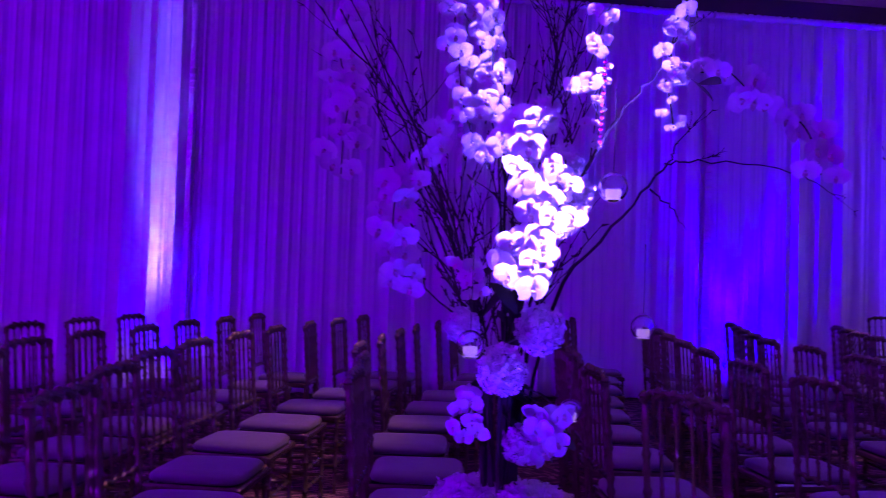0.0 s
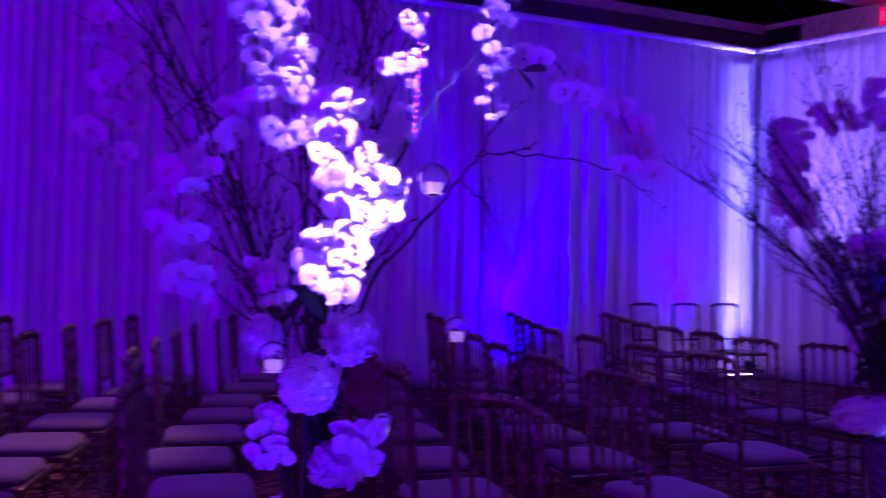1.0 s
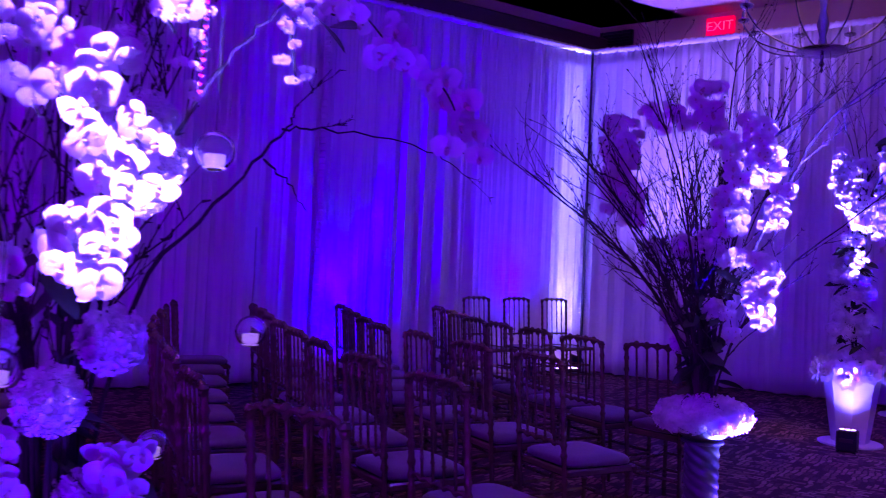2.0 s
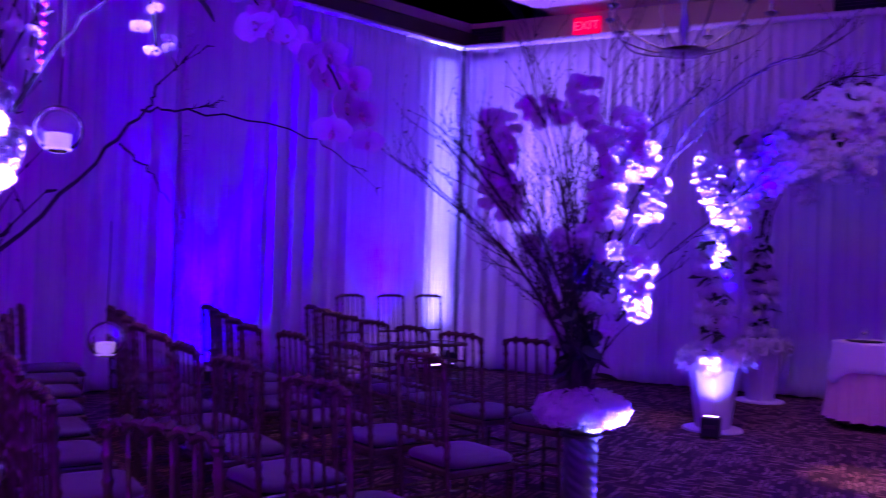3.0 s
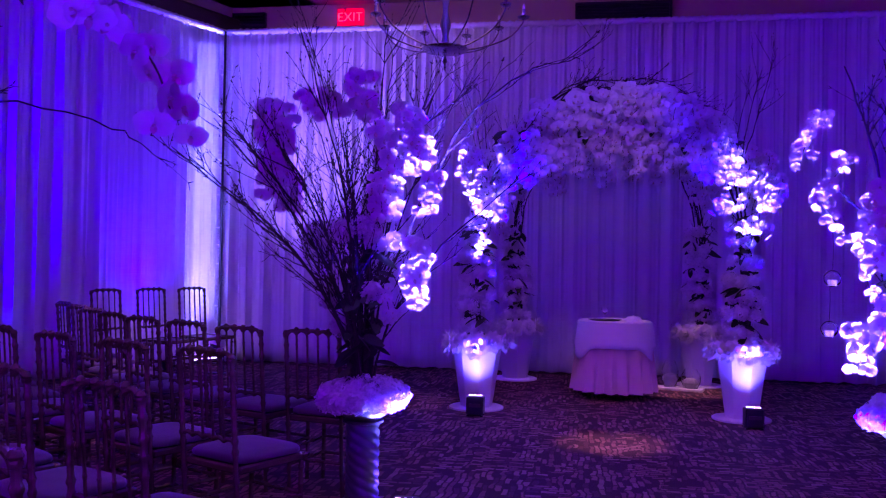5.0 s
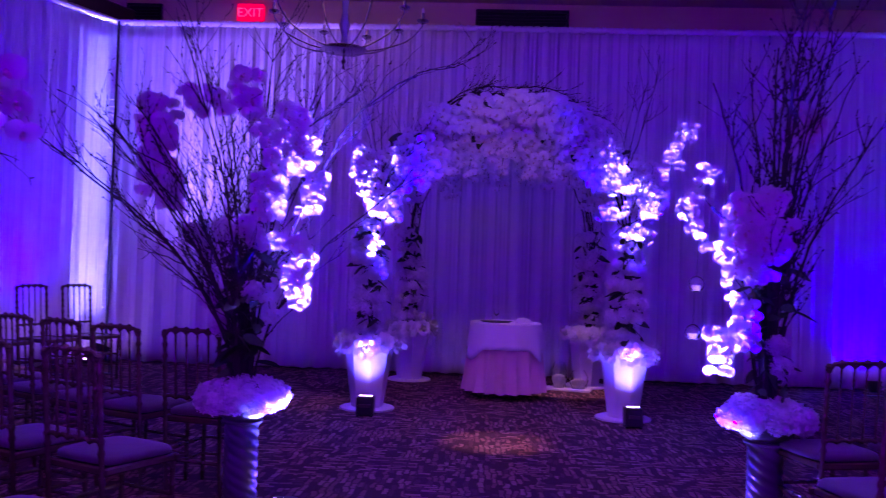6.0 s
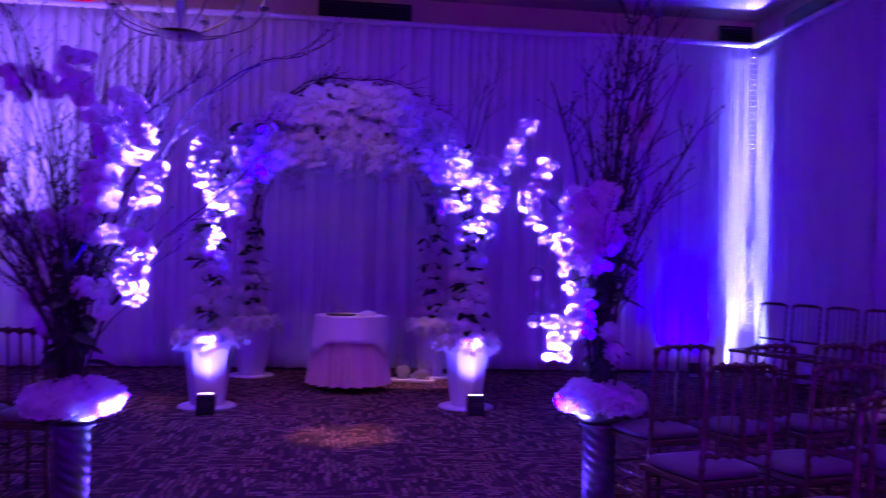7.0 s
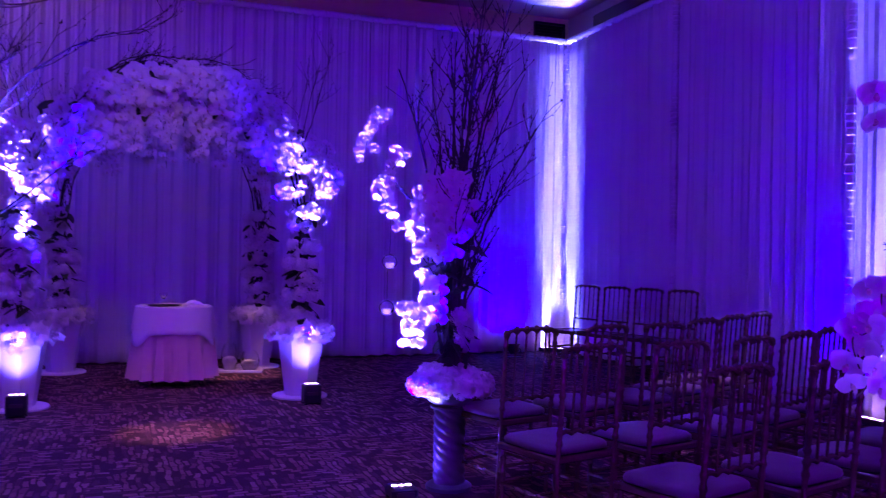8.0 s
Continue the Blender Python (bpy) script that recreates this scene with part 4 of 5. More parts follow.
twiggy(tree, [(-1.48, 1.08, 1.35), (-1.35, 1.17, 1.59), (-1.30, 1.25, 1.75), (-1.25, 1.33, 1.86), (-1.18, 1.36, 2.00)], 603, 0.0055, 3, 0.2)
twiggy(tree, [(-1.42, 1.46, 1.55), (-1.39, 1.52, 1.50), (-1.37, 1.56, 1.44)], 604, 0.003, 0)
for k, p in enumerate(((-1.05, 1.23, 1.78), (-1.03, 1.25, 1.77))):
    leaf(tree, p, 77 + k, 0.75, 0.4)
# a strand of pink crystals
q = Buf()
for k in range(14):
    q.lathe([(0, -0.007), (0.006, 0), (0, 0.007)], 6, (0.27 + 0.001 * k - 0.003 * (k % 2), 0.09 + 0.002 * (k % 2), 1.085 + 0.016 * k))
part("crystal_strand", q, M_BEAD, tree, "hanging strand of pink crystals", smooth=False)

# the far left tree of the aisle
F2 = (0.25, -0.95, -0.2)
tree = floral_tree(-1.29, 4.56, 5, 30, "tall dark birch arrangement with white orchids and hydrangeas", F2, 0.98, (-0.05, 0.05), 2.1, 60, twigs=14, clear=-35, thick=0.8)
for k, (pts, gap, size) in enumerate((
        ([(-1.94, 4.77, 2.26), (-1.95, 4.77, 2.10), (-1.90, 4.77, 1.95), (-1.94, 4.77, 1.72)], 0.05, 1.0),
        ([(-1.33, 4.61, 2.37), (-1.36, 4.61, 2.25), (-1.27, 4.61, 2.10), (-1.16, 4.61, 1.95)], 0.045, 1.0),
        ([(-1.02, 4.51, 2.12), (-1.11, 4.51, 1.91), (-1.15, 4.51, 1.73), (-1.16, 4.52, 1.55)], 0.045, 0.9),
        ([(-0.90, 4.41, 1.80), (-0.92, 4.41, 1.70), (-0.96, 4.41, 1.60)], 0.04, 0.8),
        ([(-1.14, 4.47, 1.41), (-1.05, 4.47, 1.44), (-0.97, 4.47, 1.37), (-1.02, 4.47, 1.25), (-0.99, 4.47, 1.12)], 0.035, 0.85),
        ([(-1.18, 4.52, 1.19), (-1.15, 4.52, 1.07), (-1.14, 4.52, 0.98)], 0.045, 0.5),
        ([(-1.53, 4.61, 2.27), (-1.51, 4.61, 2.20), (-1.43, 4.61, 2.14)], 0.05, 0.8),
        ([(-1.84, 4.70, 2.20), (-1.80, 4.68, 2.06), (-1.84, 4.68, 1.90), (-1.79, 4.68, 1.76), (-1.78, 4.68, 1.62)], 0.05, 1.0),
        ([(-1.08, 4.56, 2.16), (-1.03, 4.54, 2.04), (-0.98, 4.53, 1.94), (-1.02, 4.53, 1.80)], 0.045, 0.95),
        ([(-1.68, 4.62, 2.28), (-1.64, 4.60, 2.20), (-1.60, 4.60, 2.12)], 0.05, 0.7),
        ([(-1.24, 4.52, 1.78), (-1.20, 4.50, 1.66), (-1.19, 4.50, 1.56)], 0.05, 0.75))):
    orchid_spray(tree, pts, 700 + k, F2, gap * 0.8, size * 1.22, wild=0.5)
for k, p in enumerate(((-1.62, 4.62, 1.47), (-1.42, 4.52, 1.49), (-1.29, 4.52, 1.51), (-1.57, 4.70, 1.37), (-1.24, 4.52, 1.45), (-1.50, 4.63, 1.11), (-1.24, 4.49, 1.16), (-1.43, 4.61, 0.96))):
    bloom(tree, "hydrangea", p, 750 + k, 0.95, F2)
twiggy(tree, [(-1.30, 4.60, 0.97), (-0.98, 4.61, 1.68), (-0.75, 4.61, 2.12), (-0.40, 4.60, 2.37), (-0.21, 4.60, 2.41)], 761, 0.007, 10, 0.4)
twiggy(tree, [(-1.36, 4.64, 1.08), (-1.62, 4.70, 1.25), (-1.87, 4.73, 1.35), (-1.95, 4.73, 1.31)], 762, 0.005, 3, 0.15)

# the far right tree of the aisle
F3 = (-0.25, -0.95, -0.2)
tree = floral_tree(1.49, 4.58, 8, 27, "tall dark birch arrangement with white orchid sprays and glass balls", F3, 0.50, (0.0, 0.05), 2.45, 60, twigs=9, clear=195)
for k, (pts, gap, size) in enumerate((
        ([(1.04, 4.48, 2.10), (0.97, 4.49, 1.98), (0.93, 4.49, 1.83)], 0.04, 0.7),
        ([(1.14, 4.44, 1.89), (1.10, 4.44, 1.80), (1.02, 4.44, 1.69), (1.07, 4.44, 1.58), (1.17, 4.44, 1.45)], 0.055, 0.65),
        ([(1.36, 4.49, 1.75), (1.42, 4.49, 1.61), (1.31, 4.49, 1.51), (1.30, 4.49, 1.33)], 0.04, 1.0),
        ([(1.16, 4.40, 1.06), (1.21, 4.40, 0.98), (1.19, 4.40, 0.86)], 0.03, 0.85),
        ([(1.24, 4.49, 1.30), (1.29, 4.49, 1.15), (1.32, 4.49, 1.06)], 0.05, 0.6),
        ([(1.66, 4.60, 2.24), (1.71, 4.60, 2.14), (1.63, 4.60, 2.00)], 0.045, 1.0),
        ([(1.46, 4.44, 1.76), (1.40, 4.42, 1.62), (1.37, 4.42, 1.48), (1.28, 4.42, 1.33)], 0.036, 1.15),
        ([(1.32, 4.46, 1.74), (1.27, 4.44, 1.56), (1.24, 4.43, 1.40)], 0.04, 1.1),
        ([(1.52, 4.46, 1.64), (1.46, 4.44, 1.47), (1.41, 4.43, 1.30)], 0.04, 1.1),
        ([(1.33, 4.42, 1.20), (1.31, 4.40, 1.08), (1.34, 4.40, 0.98)], 0.04, 0.9))):
    orchid_spray(tree, pts, 800 + k, F3, gap * 0.9, size * 1.15, wild=0.6)
for k, p in enumerate(((1.52, 4.53, 0.97), (1.54, 4.53, 0.86), (1.38, 4.55, 1.55), (1.38, 4.53, 1.03))):
    bloom(tree, "hydrangea", p, 850 + k, 0.9, F3)
for p in ((1.09, 4.49, 1.28), (1.08, 4.50, 1.03)):
    glass_globe(tree, p, 0, 0.042)
twiggy(tree, [(1.52, 4.60, 1.0), (1.63, 4.59, 1.43), (1.80, 4.58, 1.69), (2.01, 4.58, 1.91)], 861, 0.006, 8, 0.22)

# the near right tree, of which one spray hangs into the aisle
F4 = (-0.75, -0.65, 0.1)
tree = floral_tree(1.95, 1.35, 9, 9, "tall birch and white orchid arrangement near the aisle", F4, 0.32, (0.12, -0.1), 1.7, 16)
for k, (pts, gap, size) in enumerate((
        ([(1.33, 1.51, 1.27), (1.32, 1.51, 1.20), (1.27, 1.53, 1.16), (1.28, 1.53, 1.10), (1.30, 1.52, 1.05), (1.28, 1.53, 1.02)], 0.055, 0.85),
        ([(1.32, 1.50, 1.70), (1.34, 1.50, 1.62), (1.33, 1.50, 1.56)], 0.06, 0.9),
        ([(1.45, 1.57, 1.25), (1.44, 1.57, 1.16), (1.43, 1.58, 1.09)], 0.06, 0.9))):
    orchid_spray(tree, pts, 900 + k, F4, gap, size, 0.010, 0.4)
twiggy(tree, [(1.92, 1.36, 0.8), (1.66, 1.46, 1.2), (1.48, 1.52, 1.35), (1.33, 1.51, 1.27)], 911, 0.005, 1, 0.1)


# ---- the flower arch ----
def planter(x, y, label, height=0.58, top=0.225, foot=0.145):
    ob = thing("planter", (x, y, 0), label, "planter", "planters of the arch")
    q = Buf()
    q.lathe([(0.25, 0.0), (0.25, 0.014), (0.24, 0.020), (0.0, 0.020)], 32)
    part("base_plate", q, M_POT, ob, "round white floor plate")
    q = Buf()
    q.lathe([(foot, 0.021), (top, height - 0.02), (top + 0.012, height - 0.018), (top + 0.012, height), (top - 0.02, height), (top - 0.025, height - 0.06), (0, height - 0.06)], 8,
            mat=pose(0, 0, 0, 0, 0, 12))
    part("pot", q, M_POT, ob, smooth=False)
    return ob


POSTS = [(-1.06, 7.85, 1.0), (1.28, 7.85, 1.0), (-0.86, 9.95, 0.95), (1.20, 9.95, 0.95)]
for x, y, s in POSTS:
    planter(x, y, "tapered white faceted planter on a round plate")

arch = thing("flower_arch", (0.12, 8.4, 0.5), "branch arch thickly hung with white orchids and roses", "flower arch")
r = random.Random(21)
top_mid = {0: (0.1, 8.25, 2.76), 1: (0.1, 8.3, 2.78), 2: (0.12, 9.2, 2.80), 3: (0.12, 9.2, 2.80)}
for k, (x, y, s) in enumerate(POSTS):
    side = -1 if x < 0 else 1
    for e in range(4):
        a = r.uniform(0, 6.28)
        j = Vector((math.cos(a) * 0.06, math.sin(a) * 0.06, 0))
        mid = Vector(top_mid[k])
        pts = [Vector((x, y, 0.5)) + j, Vector((x + side * 0.03, y + 0.05, 1.3)) + j * 0.8, Vector((x * 0.92, y * 0.9 + mid.y * 0.1, 2.1)) + j,
               Vector((x * 0.62 + 0.04, y * 0.5 + mid.y * 0.5, 2.54)) + j * 2, mid + Vector((-side * 0.25, r.uniform(-0.2, 0.2), r.uniform(0.0, 0.16)))]
        twiggy(arch, pts, 1000 + k * 10 + e, 0.011, 8, 0.33)
    # upright twigs beyond the spring of the arch
    for e in range(3):
        p0 = Vector((x * 0.95, y, 1.9 + 0.1 * e))
        twiggy(arch, [p0, p0 + Vector((side * 0.08 * e, 0.05, 0.5)), p0 + Vector((side * (0.1 + 0.12 * e), 0.1, 1.0 + 0.2 * r.random()))], 1100 + k * 10 + e, 0.006, 6, 0.35)
    # tiers of full white heads and dark leaves climbing each post
    for e in range(7):
        h = 0.76 + 0.155 * e + r.uniform(-0.02, 0.02)
        shift = r.uniform(-0.04, 0.04)
        for j in range(3 if e < 5 else 2):
            px = x + shift + (j - 1) * r.uniform(0.085, 0.115)
            bloom(arch, "hydrangea", (px, y - 0.07 + 0.03 * abs(j - 1) + r.uniform(-0.02, 0.02), h + r.uniform(-0.025, 0.025)), 1200 + k * 40 + e * 4 + j, r.uniform(0.85, 1.15), ((j - 1) * 0.6, -0.9, 0.4))
        for j in range(3):
            leaf(arch, (x + r.uniform(-0.12, 0.12), y - 0.06 + r.uniform(-0.03, 0.03), h + 0.08), 1700 + k * 40 + e * 4 + j, r.uniform(0.8, 1.2))
    for e in range(9):
        a = 2 * math.pi * e / 9
        bloom(arch, "rose", (x + math.cos(a) * 0.20, y + math.sin(a) * 0.20, 0.615 + r.uniform(-0.01, 0.03)), 1400 + k * 40 + e, r.uniform(1.2, 1.5), (math.cos(a), math.sin(a), 0.7))
    for e in range(10):
        a = 2 * math.pi * (e + 0.5) / 10
        bloom(arch, "rose", (x + math.cos(a) * 0.255, y + math.sin(a) * 0.255, 0.60 + r.uniform(-0.02, 0.02)), 1600 + k * 40 + e, r.uniform(1.4, 1.8), (math.cos(a), math.sin(a), 0.2))
    for e in range(40):
        a, h = r.uniform(0, 6.28), r.uniform(0.65, 1.75)
        leaf(arch, (x + math.cos(a) * 0.06, y + math.sin(a) * 0.06, h), 1500 + k * 40 + e, r.uniform(0.9, 1.4))
# the crown: large blossoms in heavy bunches over dark leaves
def crown_top(x):
    """Height of the crown's outer edge above a place across the arch."""
    u = (x - 0.18) / 1.30
    return 2.02 + 0.88 * max(0.0, 1 - abs(u) ** 2.6) ** 0.62


for k in range(92):
    level = k % 4
    x = 0.20 + r.uniform(-0.86, 0.86) * (0.98 - 0.10 * level)
    z = crown_top(x) - 0.03 - 0.10 * level + r.uniform(-0.05, 0.03)
    y = 7.92 + 0.05 * level + r.uniform(-0.07, 0.07)
    pts = [(x - 0.04, y + 0.07, z + 0.03), (x, y, z), (x + r.uniform(-0.05, 0.05), y - 0.02, z - 0.08), (x + r.uniform(-0.05, 0.05), y - 0.01, z - 0.17)]
    orchid_spray(arch, pts, 1900 + k, (0.0, -1, 0.30), 0.085, r.uniform(1.3, 1.75), 0.035, 0.7, joined=True, wild=0.6)
for k in range(110):
    x = 0.20 + r.uniform(-1.15, 1.15)
    leaf(arch, (x, 8.08 + r.uniform(-0.06, 0.12), crown_top(x) - r.uniform(-0.04, 0.45)), 1800 + k, r.uniform(0.8, 1.4))
# heavier bunches down both shoulders, meeting the clusters in the beams
for k in range(34):
    side = -1 if k % 2 else 1
    u = r.random()
    x = 0.18 + side * (0.70 + 0.40 * u) + r.uniform(-0.06, 0.06)
    z = min(crown_top(x), 2.62) - 0.05 - r.uniform(0.0, 0.34)
    y = 7.90 + r.uniform(-0.10, 0.12)
    pts = [(x - 0.03, y + 0.05, z + 0.04), (x, y, z), (x + r.uniform(-0.04, 0.04), y - 0.02, z - 0.10), (x + r.uniform(-0.05, 0.05), y - 0.02, z - 0.22)]
    orchid_spray(arch, pts, 2500 + k, (0.0, -1, -0.1), 0.085, r.uniform(1.05, 1.45), 0.035, 0.75, joined=True, wild=0.6)
# finer sprays hanging like a veil below it and down its shoulders
count = 96
for k in range(count):
    u = (k + r.uniform(0.1, 0.9)) / count
    a = math.pi * (1.02 - 1.04 * u)
    depth = r.choice((8.05, 8.2, 8.5, 9.0))
    x = 0.18 + 1.16 * math.cos(a) + r.uniform(-0.07, 0.07)
    z = crown_top(x) - (0.34 if 0.28 < u < 0.72 else 0.04) + r.uniform(-0.16, 0.02)
    drop = r.uniform(0.25, 0.55) * (0.6 if 0.28 < u < 0.72 else 1.1)
    sway = r.uniform(-0.08, 0.08)
    pts = [(x, depth, z), (x + sway * 0.4, depth - 0.05, z - drop * 0.3), (x + sway, depth - 0.07, z - drop * 0.65), (x + sway, depth - 0.06, z - drop)]
    orchid_spray(arch, pts, 2000 + k, (0.0, -1, 0.15), 0.075, r.uniform(0.8, 1.15), 0.03, 0.8, joined=True)
# clusters in the beams of the battery lights
for k, (x, z, wide, tall, n) in enumerate(((-1.02, 2.05, 0.13, 0.24, 17), (-1.13, 2.25, 0.07, 0.12, 5), (-0.86, 1.92, 0.05, 0.16, 5), (-1.03, 1.52, 0.07, 0.04, 2),
                                           (1.28, 2.10, 0.19, 0.22, 20), (1.06, 2.15, 0.05, 0.30, 8), (1.50, 1.95, 0.06, 0.14, 5), (1.31, 1.66, 0.10, 0.05, 4))):
    for e in range(n):
        px, pz = x + r.uniform(-wide, wide), z + r.uniform(-tall, tall)
        py = 7.64 + r.uniform(-0.06, 0.10)
        pts = [(px, py, pz + 0.05), (px + 0.01, py - 0.02, pz), (px, py - 0.03, pz - 0.06)]
        orchid_spray(arch, pts, 2200 + k * 30 + e, (0.0, -1.0, -0.45), 0.06, r.uniform(0.7, 1.1), 0.03, 0.8, joined=True, wild=0.9)
# dark twigs lying like a nest over the crown
for k in range(20):
    x0 = r.uniform(-0.75, 0.15)
    y0, lift = 8.15 + 0.035 * k, r.uniform(-0.05, 0.06)
    twiggy(arch, [(x0, y0, 2.66 + lift), (x0 + 0.35, y0, 3.00 + lift), (x0 + 0.75, y0, 3.03 + lift), (x0 + 1.1, y0, 2.80 + lift)], 1700 + k, 0.007, 10, 0.24)

# ---- ceremony table ----
TX, TY = 0.22, 8.87
tab = thing("round_table", (TX, TY, 0), "small round table under a floor-length cloth", "table")
q = Buf()
q.lathe([(0.335, 0.735), (0.342, 0.74), (0.342, 0.755), (0.335, 0.76), (0, 0.76)], 36)
part("tabletop", q, M_TRIM, tab)
q = Buf()
q.lathe([(0.04, 0.05), (0.035, 0.4), (0.06, 0.735)], 12)
for k in range(4):
    q.tube([(0, 0, 0.10), (0.14 * math.cos(k * 1.571 + 0.4), 0.14 * math.sin(k * 1.571 + 0.4), 0.06), (0.22 * math.cos(k * 1.571 + 0.4), 0.22 * math.sin(k * 1.571 + 0.4), 0.013)], 0.013, 6)
part("pedestal", q, M_BLACK, tab)
cloth = thing("tablecloth", (TX, TY, 0), "white linen overlay above a pleated blush tablecloth", "tablecloth")
q = Buf()
q.lathe([(0.0, 0.766), (0.32, 0.766), (0.348, 0.762), (0.355, 0.74)] + [(0.355 + 0.045 * (1 - z / 0.74) ** 0.8, z) for z in (0.66, 0.55, 0.42, 0.3, 0.18, 0.08)], 144,
        wob=lambda a, z: max(0.0, 0.62 - z) * (0.24 * math.sin(18 * a + 0.6 * math.sin(3 * a)) + 0.05 * math.sin(37 * a)))
o = part("skirt", q, M_PINK, cloth, "blush pleated skirt")
o.modifiers.new("thickness", "SOLIDIFY").thickness = 0.002
q = Buf()
V, F, n, rings = [], [], 96, 9
CORNERS = [radians(c) for c in (-32, -148, 32, 148)]
for k in range(rings):
    for i in range(n):
        a = 2 * math.pi * i / n
        drop = 0.25 + sum(0.12 * math.exp(-(((a - c + math.pi) % (2 * math.pi) - math.pi) / 0.26) ** 2) for c in CORNERS)
        if k < 3:
            rad, z = (0.0, 0.28, 0.350)[k], 0.774
        else:
            f = (k - 3) / (rings - 4)
            z = 0.768 - drop * f
            rad = 0.369 + 0.045 * max(0.0, 1 - z / 0.74) ** 0.8 + f * 0.016 * (1 + math.sin(9 * a + 1.0))
        V.append((rad * math.cos(a), rad * math.sin(a), z))
for k in range(rings - 1):
    F += [(k * n + i, k * n + (i + 1) % n, (k + 1) * n + (i + 1) % n, (k + 1) * n + i) for i in range(n)]
q.add(V, F)
o = part("overlay", q, M_LINEN, cloth, "white linen overlay")
o.modifiers.new("thickness", "SOLIDIFY").thickness = 0.002
ob = thing("tray", (TX - 0.10, TY - 0.10, 0.7765), "dark oval tray on the white tablecloth", "tray")
q = Buf()
q.lathe([(0.0, 0.0), (0.11, 0.0), (0.14, 0.012), (0.136, 0.014), (0.108, 0.004), (0, 0.004)], 24, mat=Matrix.Diagonal((1.2, 0.8, 1, 1)))
part("plate", q, M_BLACK, ob)
ob = thing("goblet", (TX - 0.10, TY - 0.02, 0.7765), "small clear stemmed glass on the tablecloth", "glass")
q = Buf()
q.lathe([(0.0, 0.0), (0.032, 0.0), (0.03, 0.004), (0.005, 0.01), (0.004, 0.06), (0.02, 0.075), (0.034, 0.10), (0.032, 0.13), (0.030, 0.13), (0.031, 0.10), (0.016, 0.078), (0.0, 0.07)], 20)
part("bowl", q, M_GLASS, ob)
ob = thing("folded_napkin", (TX + 0.18, TY - 0.12, 0.7765), "crumpled white napkin bundle on the tablecloth", "napkin")
q = Buf()
V, F, n, m_ = [], [], 20, 10
for k in range(m_):
    th = math.pi * 0.5 * k / (m_ - 1)
    for i in range(n):
        a = 2 * math.pi * i / n
        w = 1 + 0.22 * noise.noise((math.cos(a) * 2, math.sin(a) * 2, k * 0.5))
        V.append((0.09 * math.cos(th) * math.cos(a) * w, 0.06 * math.cos(th) * math.sin(a) * w, 0.055 * math.sin(th) * (1 + 0.4 * noise.noise((a, k * 0.7, 1)))))
for k in range(m_ - 1):
    F += [(k * n + i, k * n + (i + 1) % n, (k + 1) * n + (i + 1) % n, (k + 1) * n + i) for i in range(n)]
F.append(tuple(range(n - 1, -1, -1)))
q.add(V, F)
part("cloth", q, M_LINEN, ob)

# glass vessels and a pale board on the floor beside the table
ob = thing("floor_board", (0.95, 9.57, 0), "narrow pale board lying on the carpet beside the table", "board")
q = Buf()
q.box((0.50, 0.20, 0.025), (0, 0, 0.0125), 0.004, mat=pose(0, 0, 0, 0, 0, -14))
part("plank", q, M_WAX, ob, smooth=False)
for x, y, h, w, lab in ((0.85, 9.61, 0.28, 0.090, "clear glass lantern vase standing on a pale board"), (1.065, 9.56, 0.20, 0.105, "round clear glass bowl with white petals")):
    ob = thing("glass_vase", (x, y, 0.026), lab, "vase")
    q = Buf()
    q.lathe([(0.0, 0.0), (w * 0.7, 0.0), (w, h * 0.35), (w * 0.98, h * 0.65), (w * 0.62, h), (w * 0.60, h), (w * 0.95, h * 0.65), (w * 0.96, h * 0.35), (w * 0.66, 0.006), (0, 0.006)], 28)
    part("glass", q, M_GLASS, ob)
    q = Buf()
    q.lathe([(w * 0.5, 0.008), (w * 0.86, h * 0.30), (w * 0.72, h * 0.44), (w * 0.4, h * 0.50), (0, h * 0.52)], 14, wob=lambda a, z: 0.12 * math.sin(5 * a + 40 * z))
    part("filling", q, M_PETAL, ob, "white petals")

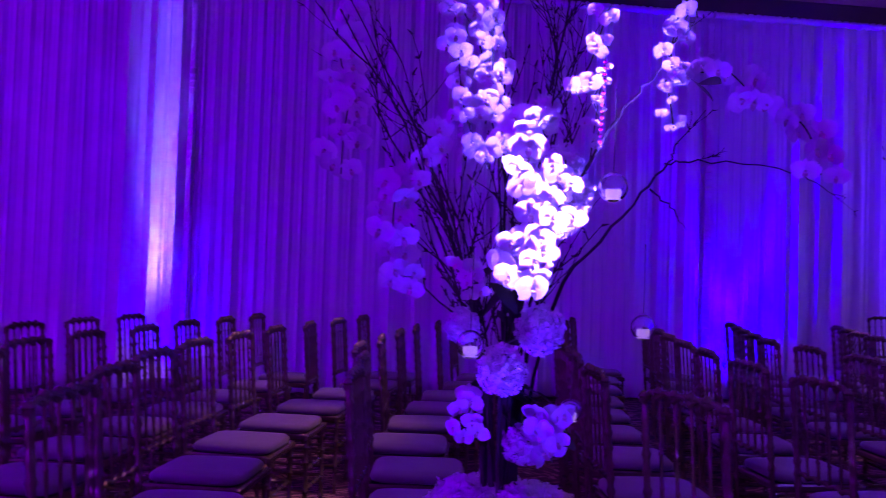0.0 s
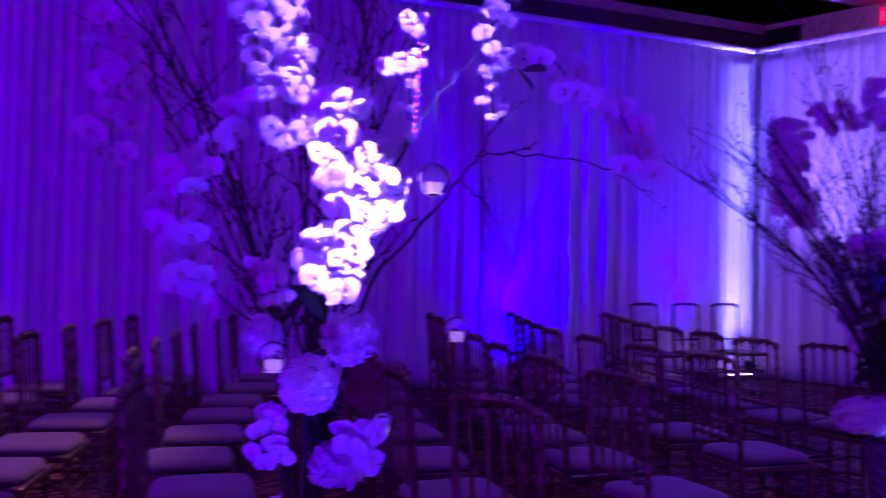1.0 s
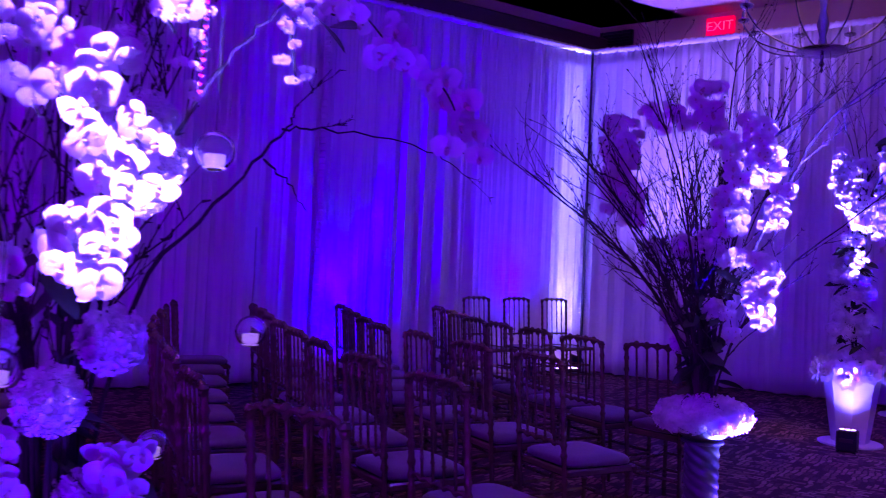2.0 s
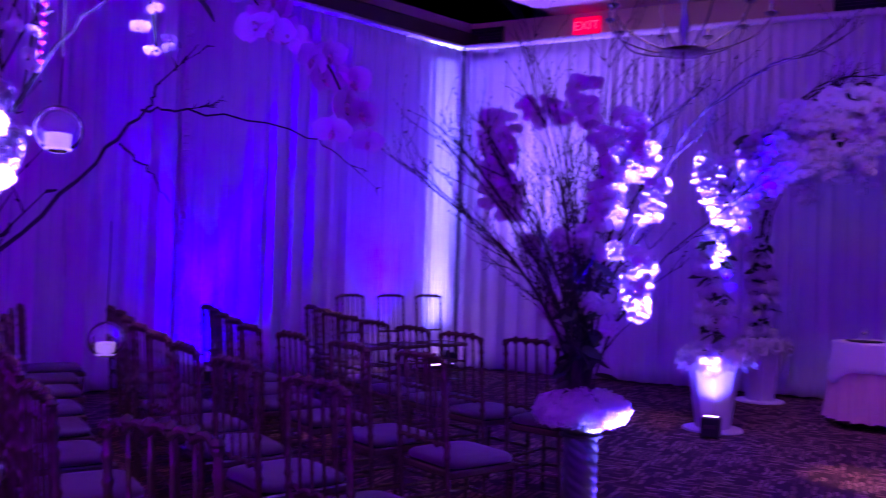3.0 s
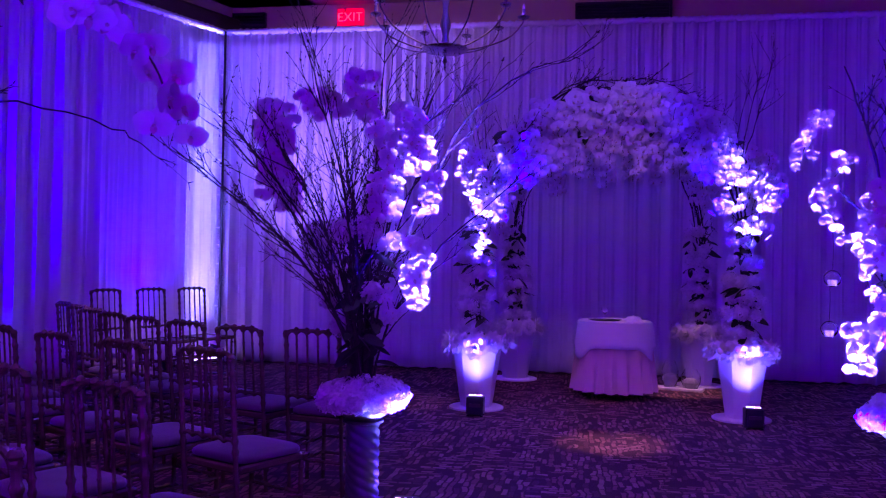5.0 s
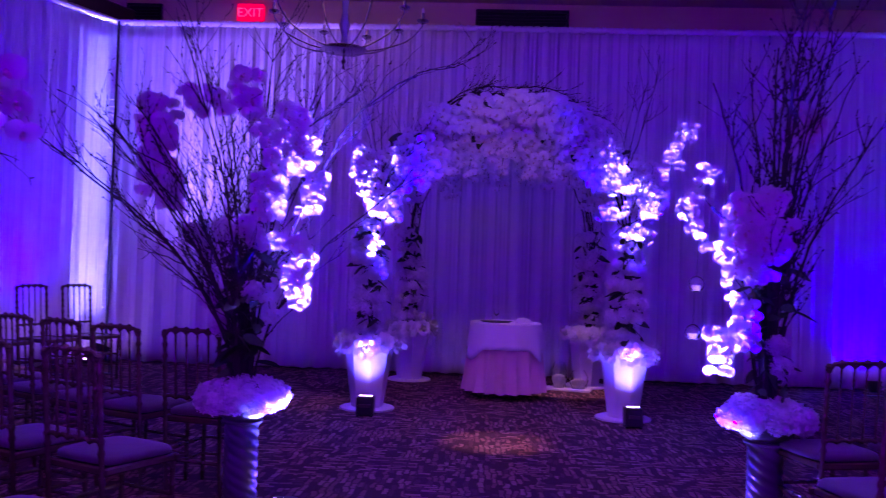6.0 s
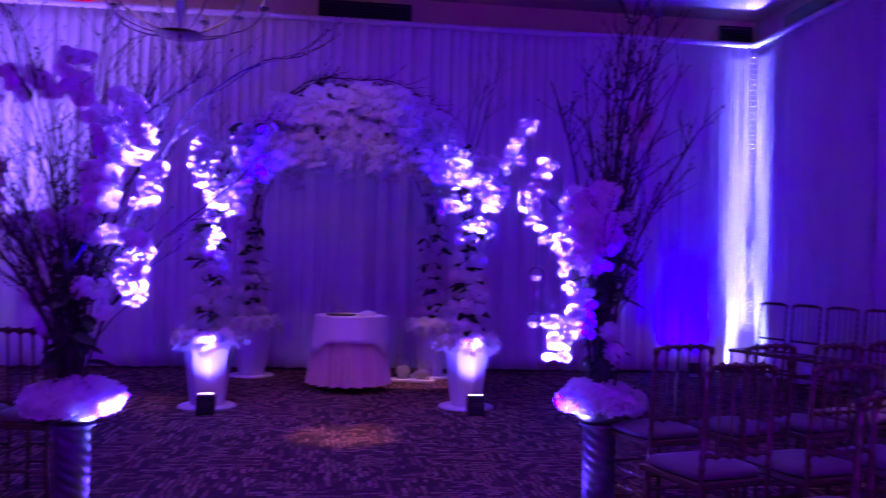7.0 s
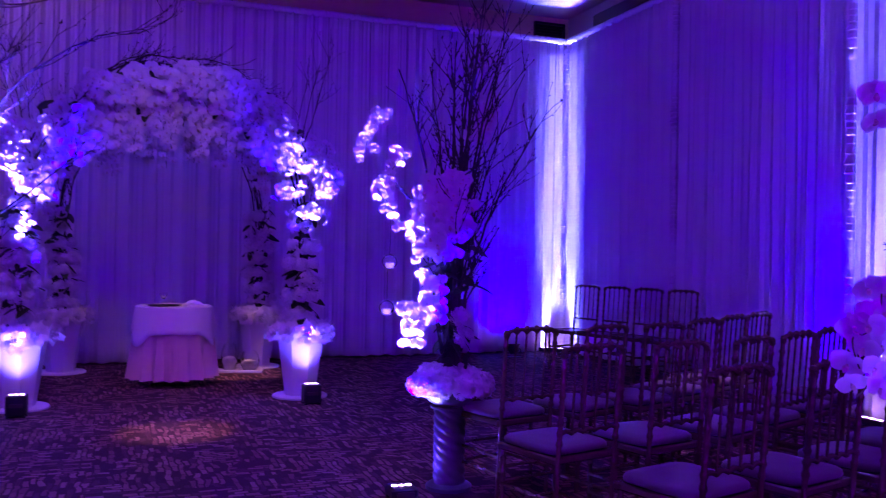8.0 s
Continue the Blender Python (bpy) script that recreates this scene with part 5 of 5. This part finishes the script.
# ---- chandelier ----
CX, CYY = -1.58, 8.90
ch = thing("chandelier", (CX, CYY, 3.37), "branched glass and nickel chandelier with candle cups", "chandelier")
q = Buf()
q.lathe([(0.0, 0.0), (0.018, 0.03), (0.008, 0.06), (0.03, 0.09), (0.012, 0.13), (0.02, 0.18), (0.23, 0.205), (0.25, 0.225), (0.22, 0.24), (0.05, 0.26), (0.03, 0.36), (0.06, 0.48), (0.03, 0.62), (0.05, 0.85), (0.02, 1.0), (0.015, 1.43)], 20)
part("stem", q, M_CHROME, ch, "turned nickel stem with a shallow dish")
q = Buf()
pts = curve_points([(0.2, 0, 0.22), (0.38, 0, 0.26), (0.60, 0, 0.36), (0.72, 0, 0.50), (0.74, 0, 0.56)], 5)
q.tube(pts, 0.009, 6)
arm_me = q.mesh("arm", [M_CHROME])
q = Buf()
q.lathe([(0.0, 0.55), (0.02, 0.555), (0.055, 0.575), (0.06, 0.59), (0.045, 0.592), (0.018, 0.575), (0.018, 0.67), (0, 0.67)], 14, (0.74, 0, 0))
cup_me = q.mesh("cup", [M_CHROME])
q = Buf()
q.lathe([(0.010, 0.672), (0.014, 0.69), (0.012, 0.71), (0.0, 0.735)], 8, (0.74, 0, 0))
bulb_me = q.mesh("bulb", [M_BULB])
q = Buf()
for k in range(4):
    q.lathe([(0, -0.018), (0.007, -0.004), (0, 0.008)], 6, (0.74 + 0.05 * math.cos(k * 1.57), 0.05 * math.sin(k * 1.57), 0.555))
drop_me = q.mesh("crystal_drops", [M_GLASS], False)
for k in range(10):
    m = pose(0, 0, 0, 0, 0, 36 * k + 10) @ Matrix.Diagonal((1 if k % 2 else 1.12, 1, 1, 1))
    a = part("arm", arm_me, M_CHROME, ch, at=m)
    part("cup", cup_me, M_CHROME, a)
    part("bulb", bulb_me, M_BULB, a, "small dim warm bulb")
    part("crystal_drops", drop_me, M_GLASS, a)

# ---- exit sign ----
sign = thing("exit_sign", (-3.20, YB + 0.42, 4.58), "red illuminated exit sign on the tan wall", "exit sign")
q = Buf()
q.box((0.36, 0.06, 0.24), (0, 0, 0), 0.01)
part("case", q, M_EXIT, sign, smooth=False)
font = bpy.data.curves.new("letters", "FONT")
font.body, font.size, font.extrude, font.align_x, font.align_y = "EXIT", 0.17, 0.003, "CENTER", "CENTER"
tmp = new("letters_curve", font)
bpy.context.view_layer.update()
letters = bpy.data.meshes.new_from_object(tmp.evaluated_get(bpy.context.evaluated_depsgraph_get()))
bpy.data.objects.remove(tmp)
letters.materials.clear()
letters.materials.append(M_EXIT_T)
part("letters", letters, M_EXIT_T, sign, "glowing letters", at=pose(0, -0.036, -0.005, 90))
